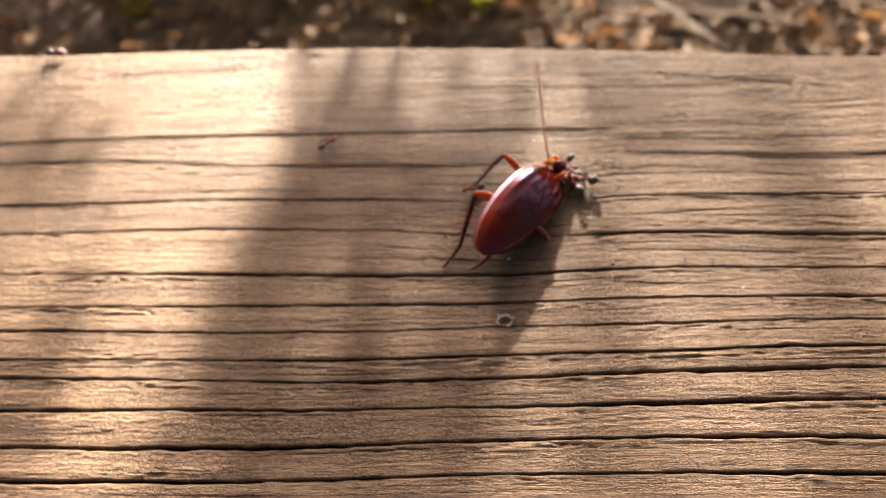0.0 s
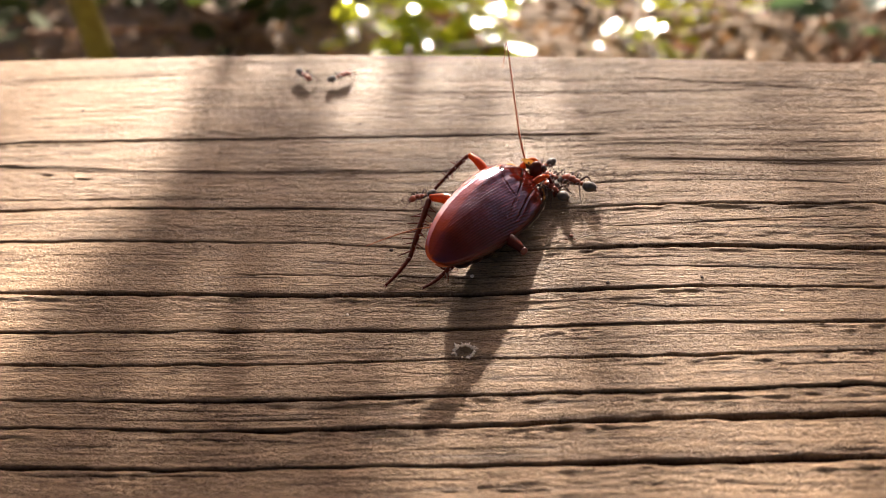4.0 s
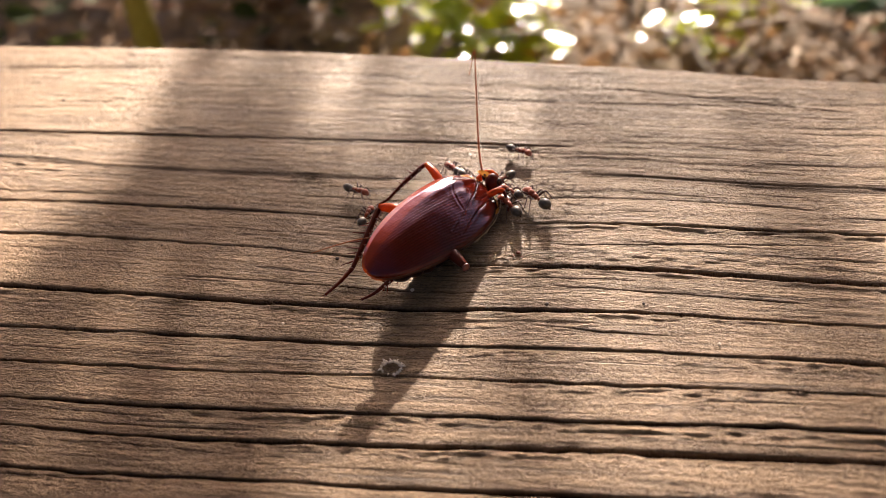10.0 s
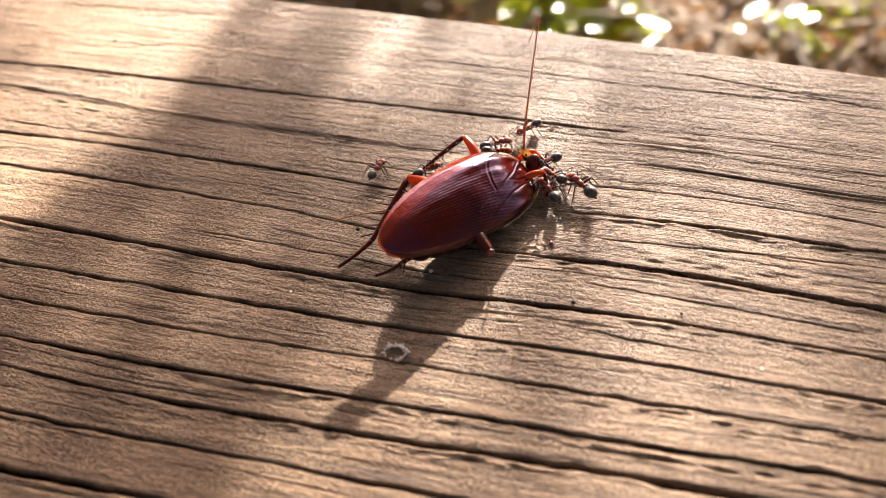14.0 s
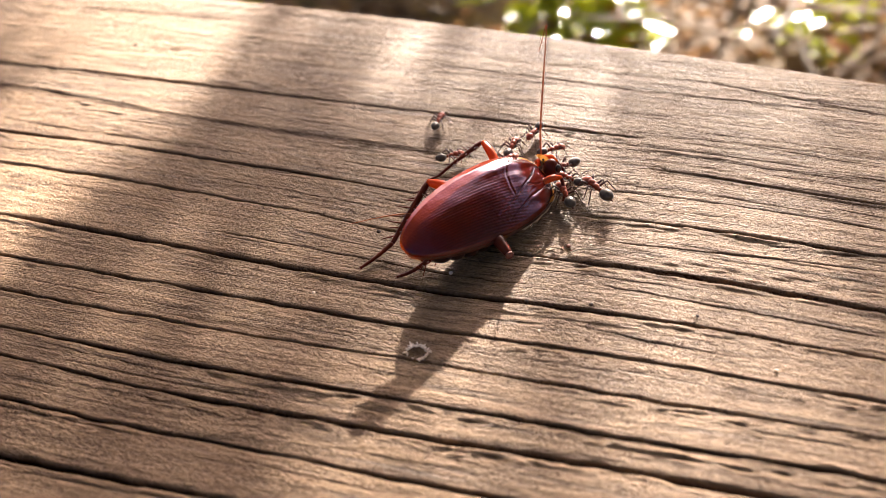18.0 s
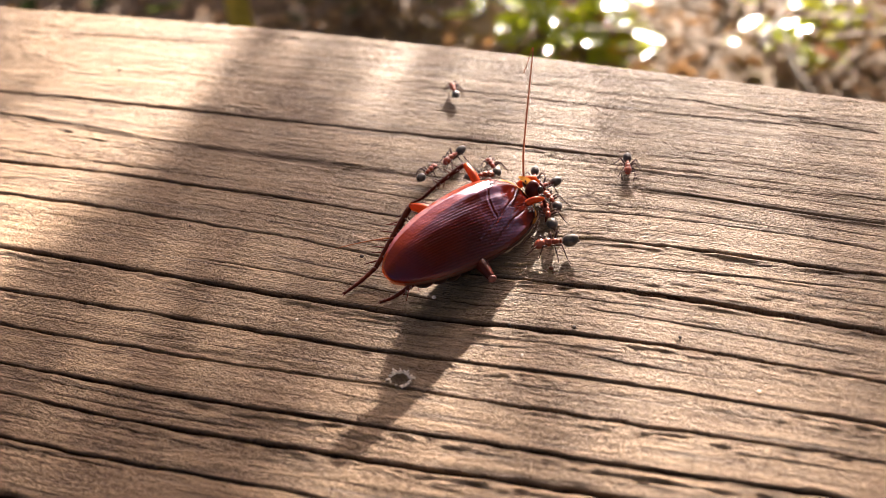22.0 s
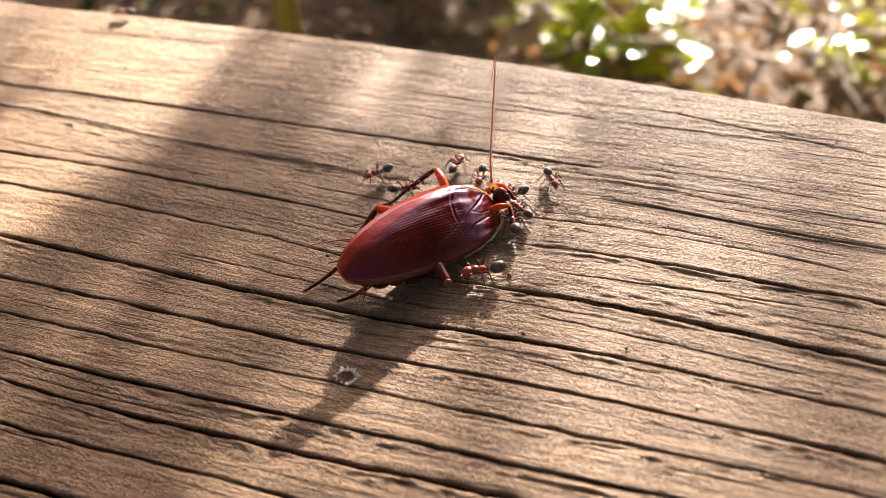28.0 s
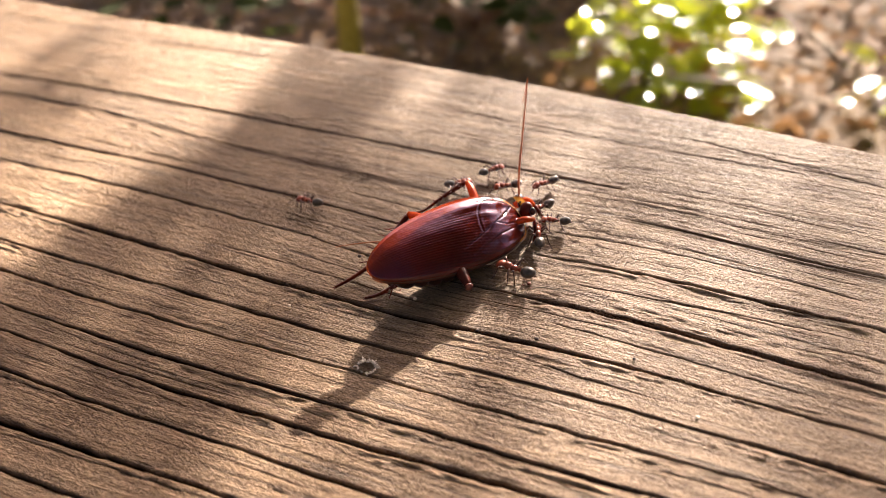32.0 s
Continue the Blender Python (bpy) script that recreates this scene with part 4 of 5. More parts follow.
ANTS = {
    "wanderer": [
        (0, -165.3, 95.4, 5), (0.5, -137.6, 96.3, -11), (1, -100.5, 90.9, 3), (1.5, -81.6, 91.9, -2), (2, -62.8, 91.2, -27),
        (2.5, -52.7, 86, -18), (2.67, -53.2, 86.8, 33), (2.83, -53.6, 87.5, 84), (3, -54.1, 88.3, 135), (3.17, -54.2, 88.2, 187),
        (3.33, -54.4, 88, 238), (3.5, -54.5, 87.9, 290), (5.05, -49.1, 73.3, 344), (5.5, -47.5, 69, 397), (6, -42.1, 73.1, 341),
        (6.5, -24.2, 67, 346), (7, -9.9, 63.4, 319), (7.5, -8.2, 59.4, 298), (8, -7.8, 59.4, 311), (8.5, -6.6, 58.5, 337),
        (9, -2, 56.5, 334), (9.4, -1.4, 54.2, 390), (9.7, -0.9, 52.5, 447), (10, -0.4, 50.8, 503), (10.55, 3.5, 53.3, 558),
        (11, 6.6, 55.4, 612), (12, -1, 49.9, 541), (12.4, -0.6, 51.1, 484), (12.7, -0.2, 52, 427), (13, 0.1, 52.9, 370),
        (14, -0.6, 51.7, 398), (17, -1, 52.7, 448), (18, -1.1, 52, 449), (19, -1, 53.7, 496), (20, -3.2, 58, 492),
        (20.55, -4.2, 58.2, 534), (21, -5.1, 58.4, 576), (22, -10.4, 53.9, 610), (23, -11.1, 51.4, 607), (24, -10.8, 52.3, 617),
        (27, -12.4, 50.5, 576), (28, -19.1, 47.2, 591), (29, -25.1, 40.2, 560), (30, -26.1, 36.3, 621), (31, -26.7, 31.3, 597),
        (32, -36.7, 32.6, 547),
    ],
    "edge_runner": [
        (0, -55.6, 53.9, 53), (0.5, -53.6, 56.7, 78), (1, -51.8, 65.3, 110), (1.5, -54.2, 72.1, 68), (2, -51.3, 79.4, 22),
        (2.5, -47.4, 81, 30), (3, -45, 83, 99), (3.5, -45.5, 83.4, 32), (5.05, -32.7, 91.5, 98), (5.5, -29, 93.8, 163),
        (6, -37.6, 96.3, 175), (6.5, -59.8, 96.3, 191), (7, -79.5, 94.6, 167), (7.5, -93.7, 96.3, 178), (8, -101.6, 96.3, 179),
        (8.5, -124.9, 96.3, 185), (9, -129.9, 96.3, 182), (9.6, -160, 96.3, 180), (11, -235, 95, 180), (12, -262, 95, 190),
        (32, -262, 94, 190),
    ],
    "scout": [
        (0, -6, 26, 150), (4.2, -9, 28, 140), (5.4, -18, 32, 150), (6, -16.9, 31.3, 131), (7, -16.8, 31, 136),
        (8, -16.9, 31.3, 133), (9, -19, 35.5, 116), (10, -14.7, 34.5, 81), (11, -10.9, 35.3, 98), (12, -18, 34.2, 132),
        (13, -19.8, 38.7, 83), (14, -20.2, 38.4, 87), (17, -17.3, 51.5, 81), (18, -18.7, 56.8, 92), (19, -16.7, 65.9, 108),
        (20, -23.8, 73.1, 130), (21, -23.7, 75.6, 124), (22, -19, 77.9, 122), (22.5, -18.2, 84.3, 123), (23, -19.9, 90.4, 113),
        (23.5, -24, 93.4, 117), (24.5, -34.5, 96.3, 146), (26.5, -82.4, 96.3, 176), (27, -93.8, 96.3, 175),
        (27.5, -114.4, 96.3, 163), (28, -132.4, 96.3, 188), (28.5, -152.4, 96.3, 174), (29.3, -195, 96.3, 180),
        (30.3, -240, 95, 190), (31, -268, 94, 200), (32, -268, 94, 200),
    ],
    "leg_biter": [
        (0, -12.5, 38.5, -163), (3, -13.9, 37.9, -163), (6, -13.6, 37.8, -122), (6.55, -14.2, 37.4, -174), (7, -14.6, 37, -226),
        (8, -14.5, 37.4, -204), (9, -14.6, 36.6, -144), (9.55, -17.1, 39.5, -80), (10, -19.1, 41.8, -15), (12, -13.8, 43.5, -4),
        (13, -12.6, 42.6, -25), (14, -10.6, 40.8, 49), (17, -9.8, 44.4, 38), (18, -11.8, 46.2, 36), (19, -12.8, 47.1, 60),
        (20, -13.6, 47.6, 81), (21, -13.4, 47.8, 75), (22, -13.7, 47.7, 72), (23, -13.3, 45.3, 36), (24, -12.3, 44.5, 20),
        (27, -13.6, 43.8, -11), (28, -11.7, 44.2, 26), (29, -6.2, 47.7, 53), (30, -9.2, 50.6, 41), (31, -9.5, 50.4, 27),
        (32, -9.8, 51, 38),
    ],
    "neck_ant": [
        (0, 9, 47.5, -60), (8, 9, 47.5, -60), (9, 7.2, 52.4, -45), (10, 12, 58.9, -20), (11.55, 10, 57.9, -70),
        (12, 9.4, 57.6, -120), (13, 8, 59.1, -157), (14, 3.8, 58.3, -125), (17, 3.4, 58.5, -132), (18, 1.7, 58.2, -102),
        (19, 3.8, 56.7, -72), (20, 6.3, 54, -80), (21, 7.1, 52.2, -74), (22, 7.3, 51.1, -78), (23, 7.5, 49.3, -68),
        (24, 7.2, 49.7, -72), (27, 7.7, 48.2, -66), (28, 7.6, 49.2, -55), (29, 7.5, 49.4, -50), (30, 6.3, 47.4, -14),
        (31, 6.3, 49, -10), (32, 6.3, 49.6, -30),
    ],
    "rim_walker": [
        (0, 11, 44, 150), (17, 11, 44, 120), (17.6, 10, 47, 100), (18, 6.7, 53.4, 39), (19, 18.4, 62.7, -8),
        (20, 24.3, 59.9, -46), (21, 24.8, 59.2, -45), (22, 23.7, 59.6, -78), (22.55, 20.9, 58.8, -127), (23, 18.6, 58.2, -176),
        (24, 18.5, 58.8, -184), (26.55, 15.8, 56.2, -138), (27, 15.3, 55.8, -93), (28, 15.2, 55.8, -52), (28.4, 15.3, 57.9, 4),
        (28.7, 15.4, 59.5, 59), (29, 15.5, 61.1, 115), (30, 9.5, 60.4, 189), (31, 8.7, 59.9, 199), (32, 7.1, 57.7, 232),
    ],
    "shoulder_ant": [
        (0, -1.5, 41, 130), (17.5, -1.5, 42, 130), (18.5, -2.8, 46.5, 148), (19, -3.4, 49.6, 149), (20, -3.4, 50.1, 151),
        (21, -2, 51.9, 134), (22, -1.7, 52.7, 132), (23, -2.6, 53.9, 134), (24, -2.4, 54.1, 134), (27, -4.1, 50.4, 79),
        (28, -4.7, 54.9, 89), (29, -5.2, 55.5, 66), (30, -5.4, 58.6, 70), (31, -6, 58.2, 53), (32, -5.4, 58.1, 52),
    ],
    "wing_ant": [
        (0, 1, 44, -40), (4.5, 0.5, 45, -40), (6, -1.7, 49, -49), (7, -0.8, 48.4, -59), (8, 1, 49.6, -56), (9, 2, 51.1, -50),
        (10, 2.1, 49, -35), (12, 0.8, 48.5, -21), (13, 0.6, 49.2, -36), (14, 0.3, 49.6, 15), (17, -0.1, 49.2, 36),
        (18, -1.1, 48, 38), (20, -0.5, 48.8, -3), (22, -3.1, 49.2, 25), (23, -1.9, 48.8, 14), (24, -0.2, 50.3, 13),
        (27, 1.2, 51.9, -35), (28, 1.5, 52.6, -79), (29, -0.1, 53.5, -136), (30, -0.1, 53.5, -134), (31, 0.1, 53.8, -140),
        (32, -0, 53.8, -142),
    ],
    "big_ant": [
        (0, 14.7, 42.5, 174), (3, 16.8, 43.1, 151), (6, 17.1, 44.1, 144), (7, 17.4, 44.5, 133), (8, 17.3, 44.2, 131),
        (9, 17.2, 43.9, 135), (10, 17.5, 43.4, 138), (13, 18.1, 43.2, 143), (14, 17.8, 43.4, 143), (17, 17.7, 43.3, 148),
        (18, 17.6, 43.8, 144), (19, 18.1, 42.6, 173), (20, 19.2, 42.4, 197), (21, 18.6, 37.5, 219), (22, 15.7, 33.8, 206),
        (24, 14.6, 32.5, 196), (27, 12.6, 27.2, 221), (28, 12.1, 27.2, 212), (29, 12.3, 27.4, 207), (30, 12.1, 27.5, 195),
        (31, 13.2, 29.1, 189), (32, 13, 30.1, 179),
    ],
    "head_ant_a": [
        (0, 9.7, 48.7, -137), (13, 9.8, 48.6, -137), (17, 10.2, 48.9, -144), (19, 10.1, 48.8, -133), (23, 10, 49.2, -136),
        (27, 10.2, 48.6, -124), (30, 9.2, 48.9, -132), (32, 9.6, 49.3, -123),
    ],
    "head_ant_b": [
        (0, 12.6, 41, 130), (13, 12.7, 40.7, 134), (17, 12.2, 41.3, 128), (19, 13, 40.1, 124), (23, 12.6, 41, 121),
        (27, 12.6, 41.1, 124), (30, 11.8, 41.8, 126), (32, 12.9, 41.1, 120),
    ],
    "head_ant_c": [
        (0, 12.2, 45.6, 150), (13, 12.2, 45.3, 153), (17, 12.2, 45.3, 163), (19, 12.1, 45.9, 163), (23, 12.1, 45.3, 131),
        (27, 12.9, 44.9, 147), (30, 11.7, 46.3, 167), (32, 13.9, 46.7, 197),
    ],
}

ANT_SIZE = {"big_ant": 1.22, "head_ant_a": 1.0, "head_ant_b": 1.12, "wanderer": 1.0, "edge_runner": 1.0}
ANT_SPOT = {"big_ant": (0.1, "large red-brown ant with a dark grey gaster beside the cockroach"), "head_ant_a": (1.4, "red-brown ant gnawing at the cockroach's head"),
            "head_ant_b": (1.2, "red-brown ant gnawing at the cockroach's head"), "head_ant_c": (0.6, "red-brown ant gnawing at the cockroach's head")}
ants = {}
first_ant = build_ant()
for key, rows in ANTS.items():
    a = first_ant if not ants else copy_thing(first_ant, Matrix.Identity(4))
    size = ANT_SIZE.get(key, 0.93)
    a.scale = (size, size, size)
    if key in ANT_SPOT:
        tagged(a, ANT_SPOT[key][1])
    elif key in ("wanderer", "edge_runner", "scout", "rim_walker"):
        tagged(a, "red-brown ant with a dark gaster roaming the bare board")
    ants[key] = a

# ---- small marks on the board ----


def fray():
    bm = bmesh.new()
    rnd = random.Random(8)
    for k in range(48):
        a = rnd.uniform(0, 2 * math.pi)
        r = rnd.uniform(0.95, 1.25)
        p = Vector((math.cos(a) * 1.35 * r, math.sin(a) * 1.1 * r, 0.03)) * MM
        way = Vector((math.cos(a + rnd.uniform(-1.3, 1.3)), math.sin(a + rnd.uniform(-1.3, 1.3)), rnd.uniform(0.1, 0.9))).normalized()
        ln = rnd.uniform(0.4, 1.0) * MM
        tube(bm, [p, p + way * ln * 0.5, p + way * ln + Vector((0, 0, -0.1 * MM))], [0.15 * MM, 0.11 * MM, 0.04 * MM], 5)
    tagged(part("frayed_hole", bm, FRAY), "ring of pale frayed fibres round a small hole", "wood fibre")


fray()


def crumb(name, label, category, x, y, size, material, seed, lift=0.0):
    bm = bmesh.new()
    bmesh.ops.create_icosphere(bm, subdivisions=2, radius=size * MM)
    for v in bm.verts:
        v.co *= 1 + 0.35 * noise.noise(v.co * 900 + Vector((seed, 0, 0)))
        v.co.z *= 0.6
    tagged(part(name, bm, material, None, "", pose(x * MM, y * MM, (0.45 * size + lift) * MM, 0, 0, seed * 40)), label, category)


for k, (x, y, s) in enumerate(((-21.6, 6.3, 0.28), (51.0, 13.0, 0.30), (-16.0, -12.0, 0.22), (-1.0, 17.3, 0.36), (1.2, 58.2, 0.3), (16.6, 9.8, 0.2))):
    crumb("pale_crumb", "tiny pale crumb on the board", "crumb", x, y, s, FRAY, k)
for k, (x, y, s) in enumerate(((-54.0, 22.0, 0.25), (-109.0, 70.0, 0.45), (-17.3, 23.2, 0.40), (39.0, 20.0, 0.28), (-34.0, 66.0, 0.3), (13.0, 15.0, 0.3), (23.0, 17.5, 0.35))):
    crumb("dark_speck", "tiny dark speck of grit on the board", "speck", x, y, s, GRIT, k + 20)
for k, (x, y, s) in enumerate(((16.2, 29.4, 0.45), (15.4, 28.6, 0.3), (17.0, 28.4, 0.25))):
    crumb("red_fragment", "tiny rust-red insect fragment on the board", "fragment", x, y, s, RUST_BIT, k + 40)


def shred(points, name="dry_shred"):
    bm = bmesh.new()
    limb(bm, [Vector(p) * MM for p in points], 0.12 * MM, 0.04 * MM, 5, 6)
    tagged(part(name, bm, SHRED), "thin pale curved plant fibre lying on the board", "fibre")


shred([(16.6, 27.6, 0.2), (18.5, 28.9, 0.5), (21.0, 29.6, 0.4), (23.0, 29.9, 0.15)])
shred([(13.8, 27.6, 0.2), (15.2, 28.2, 0.5), (16.4, 27.5, 0.2)])
shred([(11.5, 26.0, 0.2), (12.2, 27.4, 0.6), (12.0, 28.8, 0.2)])

# ---- the woods behind and below the rail ----
GROUND_Z = -1.0


def toward(az, el=None, dist=None, drop=None):
    """A place by its bearing from the rail, degrees right of straight ahead and up, and its level distance."""
    x, y = math.sin(radians(az)), math.cos(radians(az))
    z = 0.09 + dist * math.tan(radians(el)) if el is not None else drop
    return Vector((0.035 + x * dist, -0.065 + y * dist, z))


def ground_sheet():
    bm = bmesh.new()
    xs = steps_between((-60, -6, 6), (-6, 6, 0.15), (6, 60, 6))
    ys = steps_between((-60, -2, 6), (-2, 7, 0.15), (7, 61, 6))
    grid = [[bm.verts.new((x, y, GROUND_Z + (0.03 * noise.noise((x * 1.3, y * 1.3, 0)) if abs(x) < 6 and -2 < y < 7 else 0))) for x in xs] for y in ys]
    for a, b in zip(grid, grid[1:]):
        for k in range(len(xs) - 1):
            bm.faces.new((a[k], a[k + 1], b[k + 1], b[k]))
    tagged(part("ground", bm, SOIL), "brown woodland soil under dry leaf litter", "ground", kind="structure")


ground_sheet()


def far_woods():
    """The dark edge of the woods all round the clearing, lower where the evening sun comes in."""
    bm = bmesh.new()
    rnd = random.Random(40)
    n = 360
    gap = math.degrees(math.atan2(SUN.x, SUN.y))
    rows = []
    for k in range(n):
        az = k * 360 / n
        off = abs((az - gap + 180) % 360 - 180)
        top = 8.5 + 3 * noise.noise((az * 0.11, 1.0, 0.0)) + rnd.uniform(-1.3, 1.3)
        if off < 8:
            top = 4.3 + 2.0 * (off / 8) ** 4 * 3 + rnd.uniform(-0.5, 0.5)
        x, y = 25 * math.sin(radians(az)), 25 * math.cos(radians(az))
        rows.append([bm.verts.new((x * (1 + rnd.uniform(-0.02, 0.02)), y * (1 + rnd.uniform(-0.02, 0.02)), GROUND_Z + (top * q if q else -0.1))) for q in (0, 0.3, 0.65, 1.0)])
    for a, b in zip(rows, rows[1:] + rows[:1]):
        for j in range(3):
            bm.faces.new((a[j], a[j + 1], b[j + 1], b[j]))
    tagged(part("backdrop", bm, WOODS), "dark edge of the woods round the clearing", "woods", kind="structure")


far_woods()


def leaf_faces(bm, p, along, normal, length, width, fold=0.18):
    """A pointed leaf folded a little along its midrib."""
    d = along.normalized()
    n = (normal - d * normal.dot(d)).normalized()
    s = d.cross(n)
    mid = [bm.verts.new(p + d * length * q + n * -0.05 * length * math.sin(math.pi * q)) for q in (0, 0.3, 0.65, 1.0)]
    for sgn in (-1, 1):
        out = [bm.verts.new(p + d * length * q + (s * sgn * math.cos(fold) + n * math.sin(fold)) * width * w) for q, w in ((0.18, 0.75), (0.45, 1.0), (0.78, 0.62))]
        for f in ((mid[0], mid[1], out[0]), (mid[1], out[1], out[0]), (mid[1], mid[2], out[2], out[1]), (mid[2], mid[3], out[2])):
            bm.faces.new(f if sgn > 0 else f[::-1])


def litter():
    bm = bmesh.new()
    rnd = random.Random(5)
    for k in range(8000):
        az, d = rnd.uniform(-58, 45), rnd.uniform(1.2, 4.2)
        p = toward(az, None, d, GROUND_Z + rnd.uniform(0.01, 0.07))
        n = Vector((rnd.gauss(0, 0.5), rnd.gauss(0, 0.5), 1)).normalized()
        t = rnd.uniform(0, 6.3)
        leaf_faces(bm, p, Vector((math.cos(t), math.sin(t), rnd.uniform(-0.2, 0.3))), n, rnd.uniform(0.03, 0.07), rnd.uniform(0.009, 0.021), rnd.uniform(0.1, 0.6))
    tagged(part("leaf_litter", bm, LITTER), "dry brown fallen leaves covering the woodland ground", "leaf litter", kind="stuff")


litter()


def twigs():
    heap = thing("dry_brushwood", "tangle of pale dry twigs on the ground", "brushwood", Matrix.Translation(toward(12, None, 1.95, GROUND_Z)))
    origin = heap.matrix_basis.translation
    rnd = random.Random(6)
    for k in range(120):
        az, d = rnd.uniform(-2, 26), rnd.uniform(1.3, 2.6)
        p = toward(az, None, d, GROUND_Z + rnd.uniform(0.02, 0.28))
        t = rnd.uniform(0, 6.3)
        ln = rnd.uniform(0.2, 0.6)
        q = p + Vector((math.cos(t), math.sin(t), rnd.uniform(-0.1, 0.5))) * ln
        q.z = max(q.z, GROUND_Z + 0.02)
        m = (p + q) / 2 + Vector((rnd.gauss(0, 0.03), rnd.gauss(0, 0.03), 0.03))
        bm = bmesh.new()
        limb(bm, [p - origin, m - origin, q - origin], rnd.uniform(0.003, 0.008), 0.002, 5, 3)
        part("twig", bm, BARK_GREY if k % 4 == 0 else STRAW, heap)


twigs()


def shrub(name, label, root, tips, leaves, size, material, seed, shine=0.0, bark=None, spread=0.09):
    """A shrub: stems from one root to each tip, and leaves round the stems' upper parts. shine: the share of leaves that lie flat to the light."""
    rnd = random.Random(seed)
    base = thing(name, label, "shrub", Matrix.Translation(root))
    half = (SUN + (Vector((0.03, -0.06, 0.09)) - tips[0]).normalized()).normalized()
    lines = []
    for tip in tips:
        mid = (root * 0.45 + tip * 0.55) + Vector((rnd.gauss(0, 0.05), rnd.gauss(0, 0.05), 0.06))
        pts = [Vector((0, 0, 0)), mid - root, tip - root]
        bm = bmesh.new()
        limb(bm, pts, 0.009, 0.003, 6, 8)
        part("stem", bm, bark or BARK_RED, base)
        lines.append(curve_points(pts, 10))
    for k in range(leaves):
        line = lines[k % len(lines)]
        c = line[int(len(line) * min(0.999, 0.45 + 0.6 * rnd.random() ** 0.7)) if rnd.random() < 0.8 else -1]
        p = c + Vector((rnd.gauss(0, spread), rnd.gauss(0, spread), rnd.gauss(0, spread * 0.6)))
        if rnd.random() < shine:
            n = (half + Vector((rnd.gauss(0, 0.16), rnd.gauss(0, 0.16), rnd.gauss(0, 0.16)))).normalized()
        else:
            n = Vector((rnd.gauss(0, 0.6), rnd.gauss(0, 0.6), 1)).normalized()
        t = rnd.uniform(0, 6.3)
        bm = bmesh.new()
        leaf_faces(bm, p, Vector((math.cos(t), math.sin(t), rnd.uniform(-0.3, 0.2))), n, size * rnd.uniform(0.7, 1.3), size * rnd.uniform(0.26, 0.38))
        limb(bm, [c, (c + p) / 2 + Vector((0, 0, 0.01)), p], 0.0016, 0.001, 4, 2)
        part("leaf", bm, ORANGE_LEAF if rnd.random() < 0.04 else material, base)
    return base


shrub("sunlit_shrub", "sunlit yellow-green shrub with glossy glinting leaves", toward(-12, None, 2.2, GROUND_Z),
      [toward(a, e, d) for a, e, d in ((-16.5, -23, 2.05), (-14, -25, 2.0), (-11, -22.5, 2.1), (-8.5, -25.5, 2.0), (-15, -26.5, 1.95), (-11, -19.5, 2.1), (-17.5, -18, 2.15), (-8.5, -21, 2.1), (-15, -29, 1.9), (-11.5, -29.5, 1.9), (-8, -29, 1.95))],
      250, 0.095, GREEN, 21, 0.88, None, 0.085)
shrub("small_shrub", "small bright-leaved shrub among dry twigs", toward(4.5, None, 2.3, GROUND_Z), [toward(a, e, d) for a, e, d in ((3.6, -24, 2.0), (5.2, -25.5, 2.0), (8, -21, 2.1), (3.5, -28, 1.95), (6.5, -28, 1.95))], 54, 0.085, GREEN, 22, 0.85, None, 0.06)
shrub("blue_green_shrub", "shrub with dark blue-green leaves on red-brown stems", toward(19, None, 2.0, GROUND_Z), [toward(a, e, d) for a, e, d in ((17.6, -18, 1.75), (20.5, -22, 1.7), (23, -25, 1.7), (15.5, -21, 1.8))], 60, 0.085, BLUE_LEAF, 23, 0.15, None, 0.07)
shrub("shaded_shrub", "dark green shrub on the woodland floor, shade put into its leaf colour", toward(-28, None, 2.5, GROUND_Z), [toward(a, e, d) for a, e, d in ((-33, -18, 2.3), (-29, -20, 2.2), (-25, -17, 2.4), (-23, -20, 2.3), (-45, -16, 2.4), (-52, -18, 2.3))], 170, 0.09, GREEN_DARK, 24, 0.0, None, 0.13)


def sapling():
    foot = toward(-35.8, None, 2.1, GROUND_Z) + Vector((-0.14, 0, 0))
    base = thing("sapling_tree", "slender young tree with mossy yellow-green bark", "tree", Matrix.Translation(foot))
    bm = bmesh.new()
    limb(bm, [(0, 0, -0.02), (0.05, 0.0, 0.5), (0.15, 0.01, 1.2), (0.22, 0.02, 2.4), (0.2, 0.05, 3.6)], 0.038, 0.014, 12, 8)
    part("trunk", bm, BARK, base)
    rnd = random.Random(3)
    bm = bmesh.new()
    for k in range(9):
        z = rnd.uniform(1.9, 3.4)
        a = rnd.uniform(0, 6.3)
        limb(bm, [(0.2, 0.02, z), (0.2 + 0.3 * math.cos(a), 0.3 * math.sin(a), z + 0.2), (0.2 + 0.7 * math.cos(a), 0.7 * math.sin(a), z + 0.5)], 0.009, 0.003, 5, 4)
    part("limbs", bm, BARK, base)
    bm = bmesh.new()
    for k in range(420):
        a, r = rnd.uniform(0, 6.3), rnd.uniform(0.1, 0.8)
        leaf_faces(bm, Vector((r * math.cos(a), r * math.sin(a), rnd.uniform(2.1, 4.0))), Vector((rnd.gauss(0, 1), rnd.gauss(0, 1), -0.3)), Vector((rnd.gauss(0, 0.5), rnd.gauss(0, 0.5), 1)), 0.08, 0.025)
    part("crown", bm, GREEN, base)


sapling()


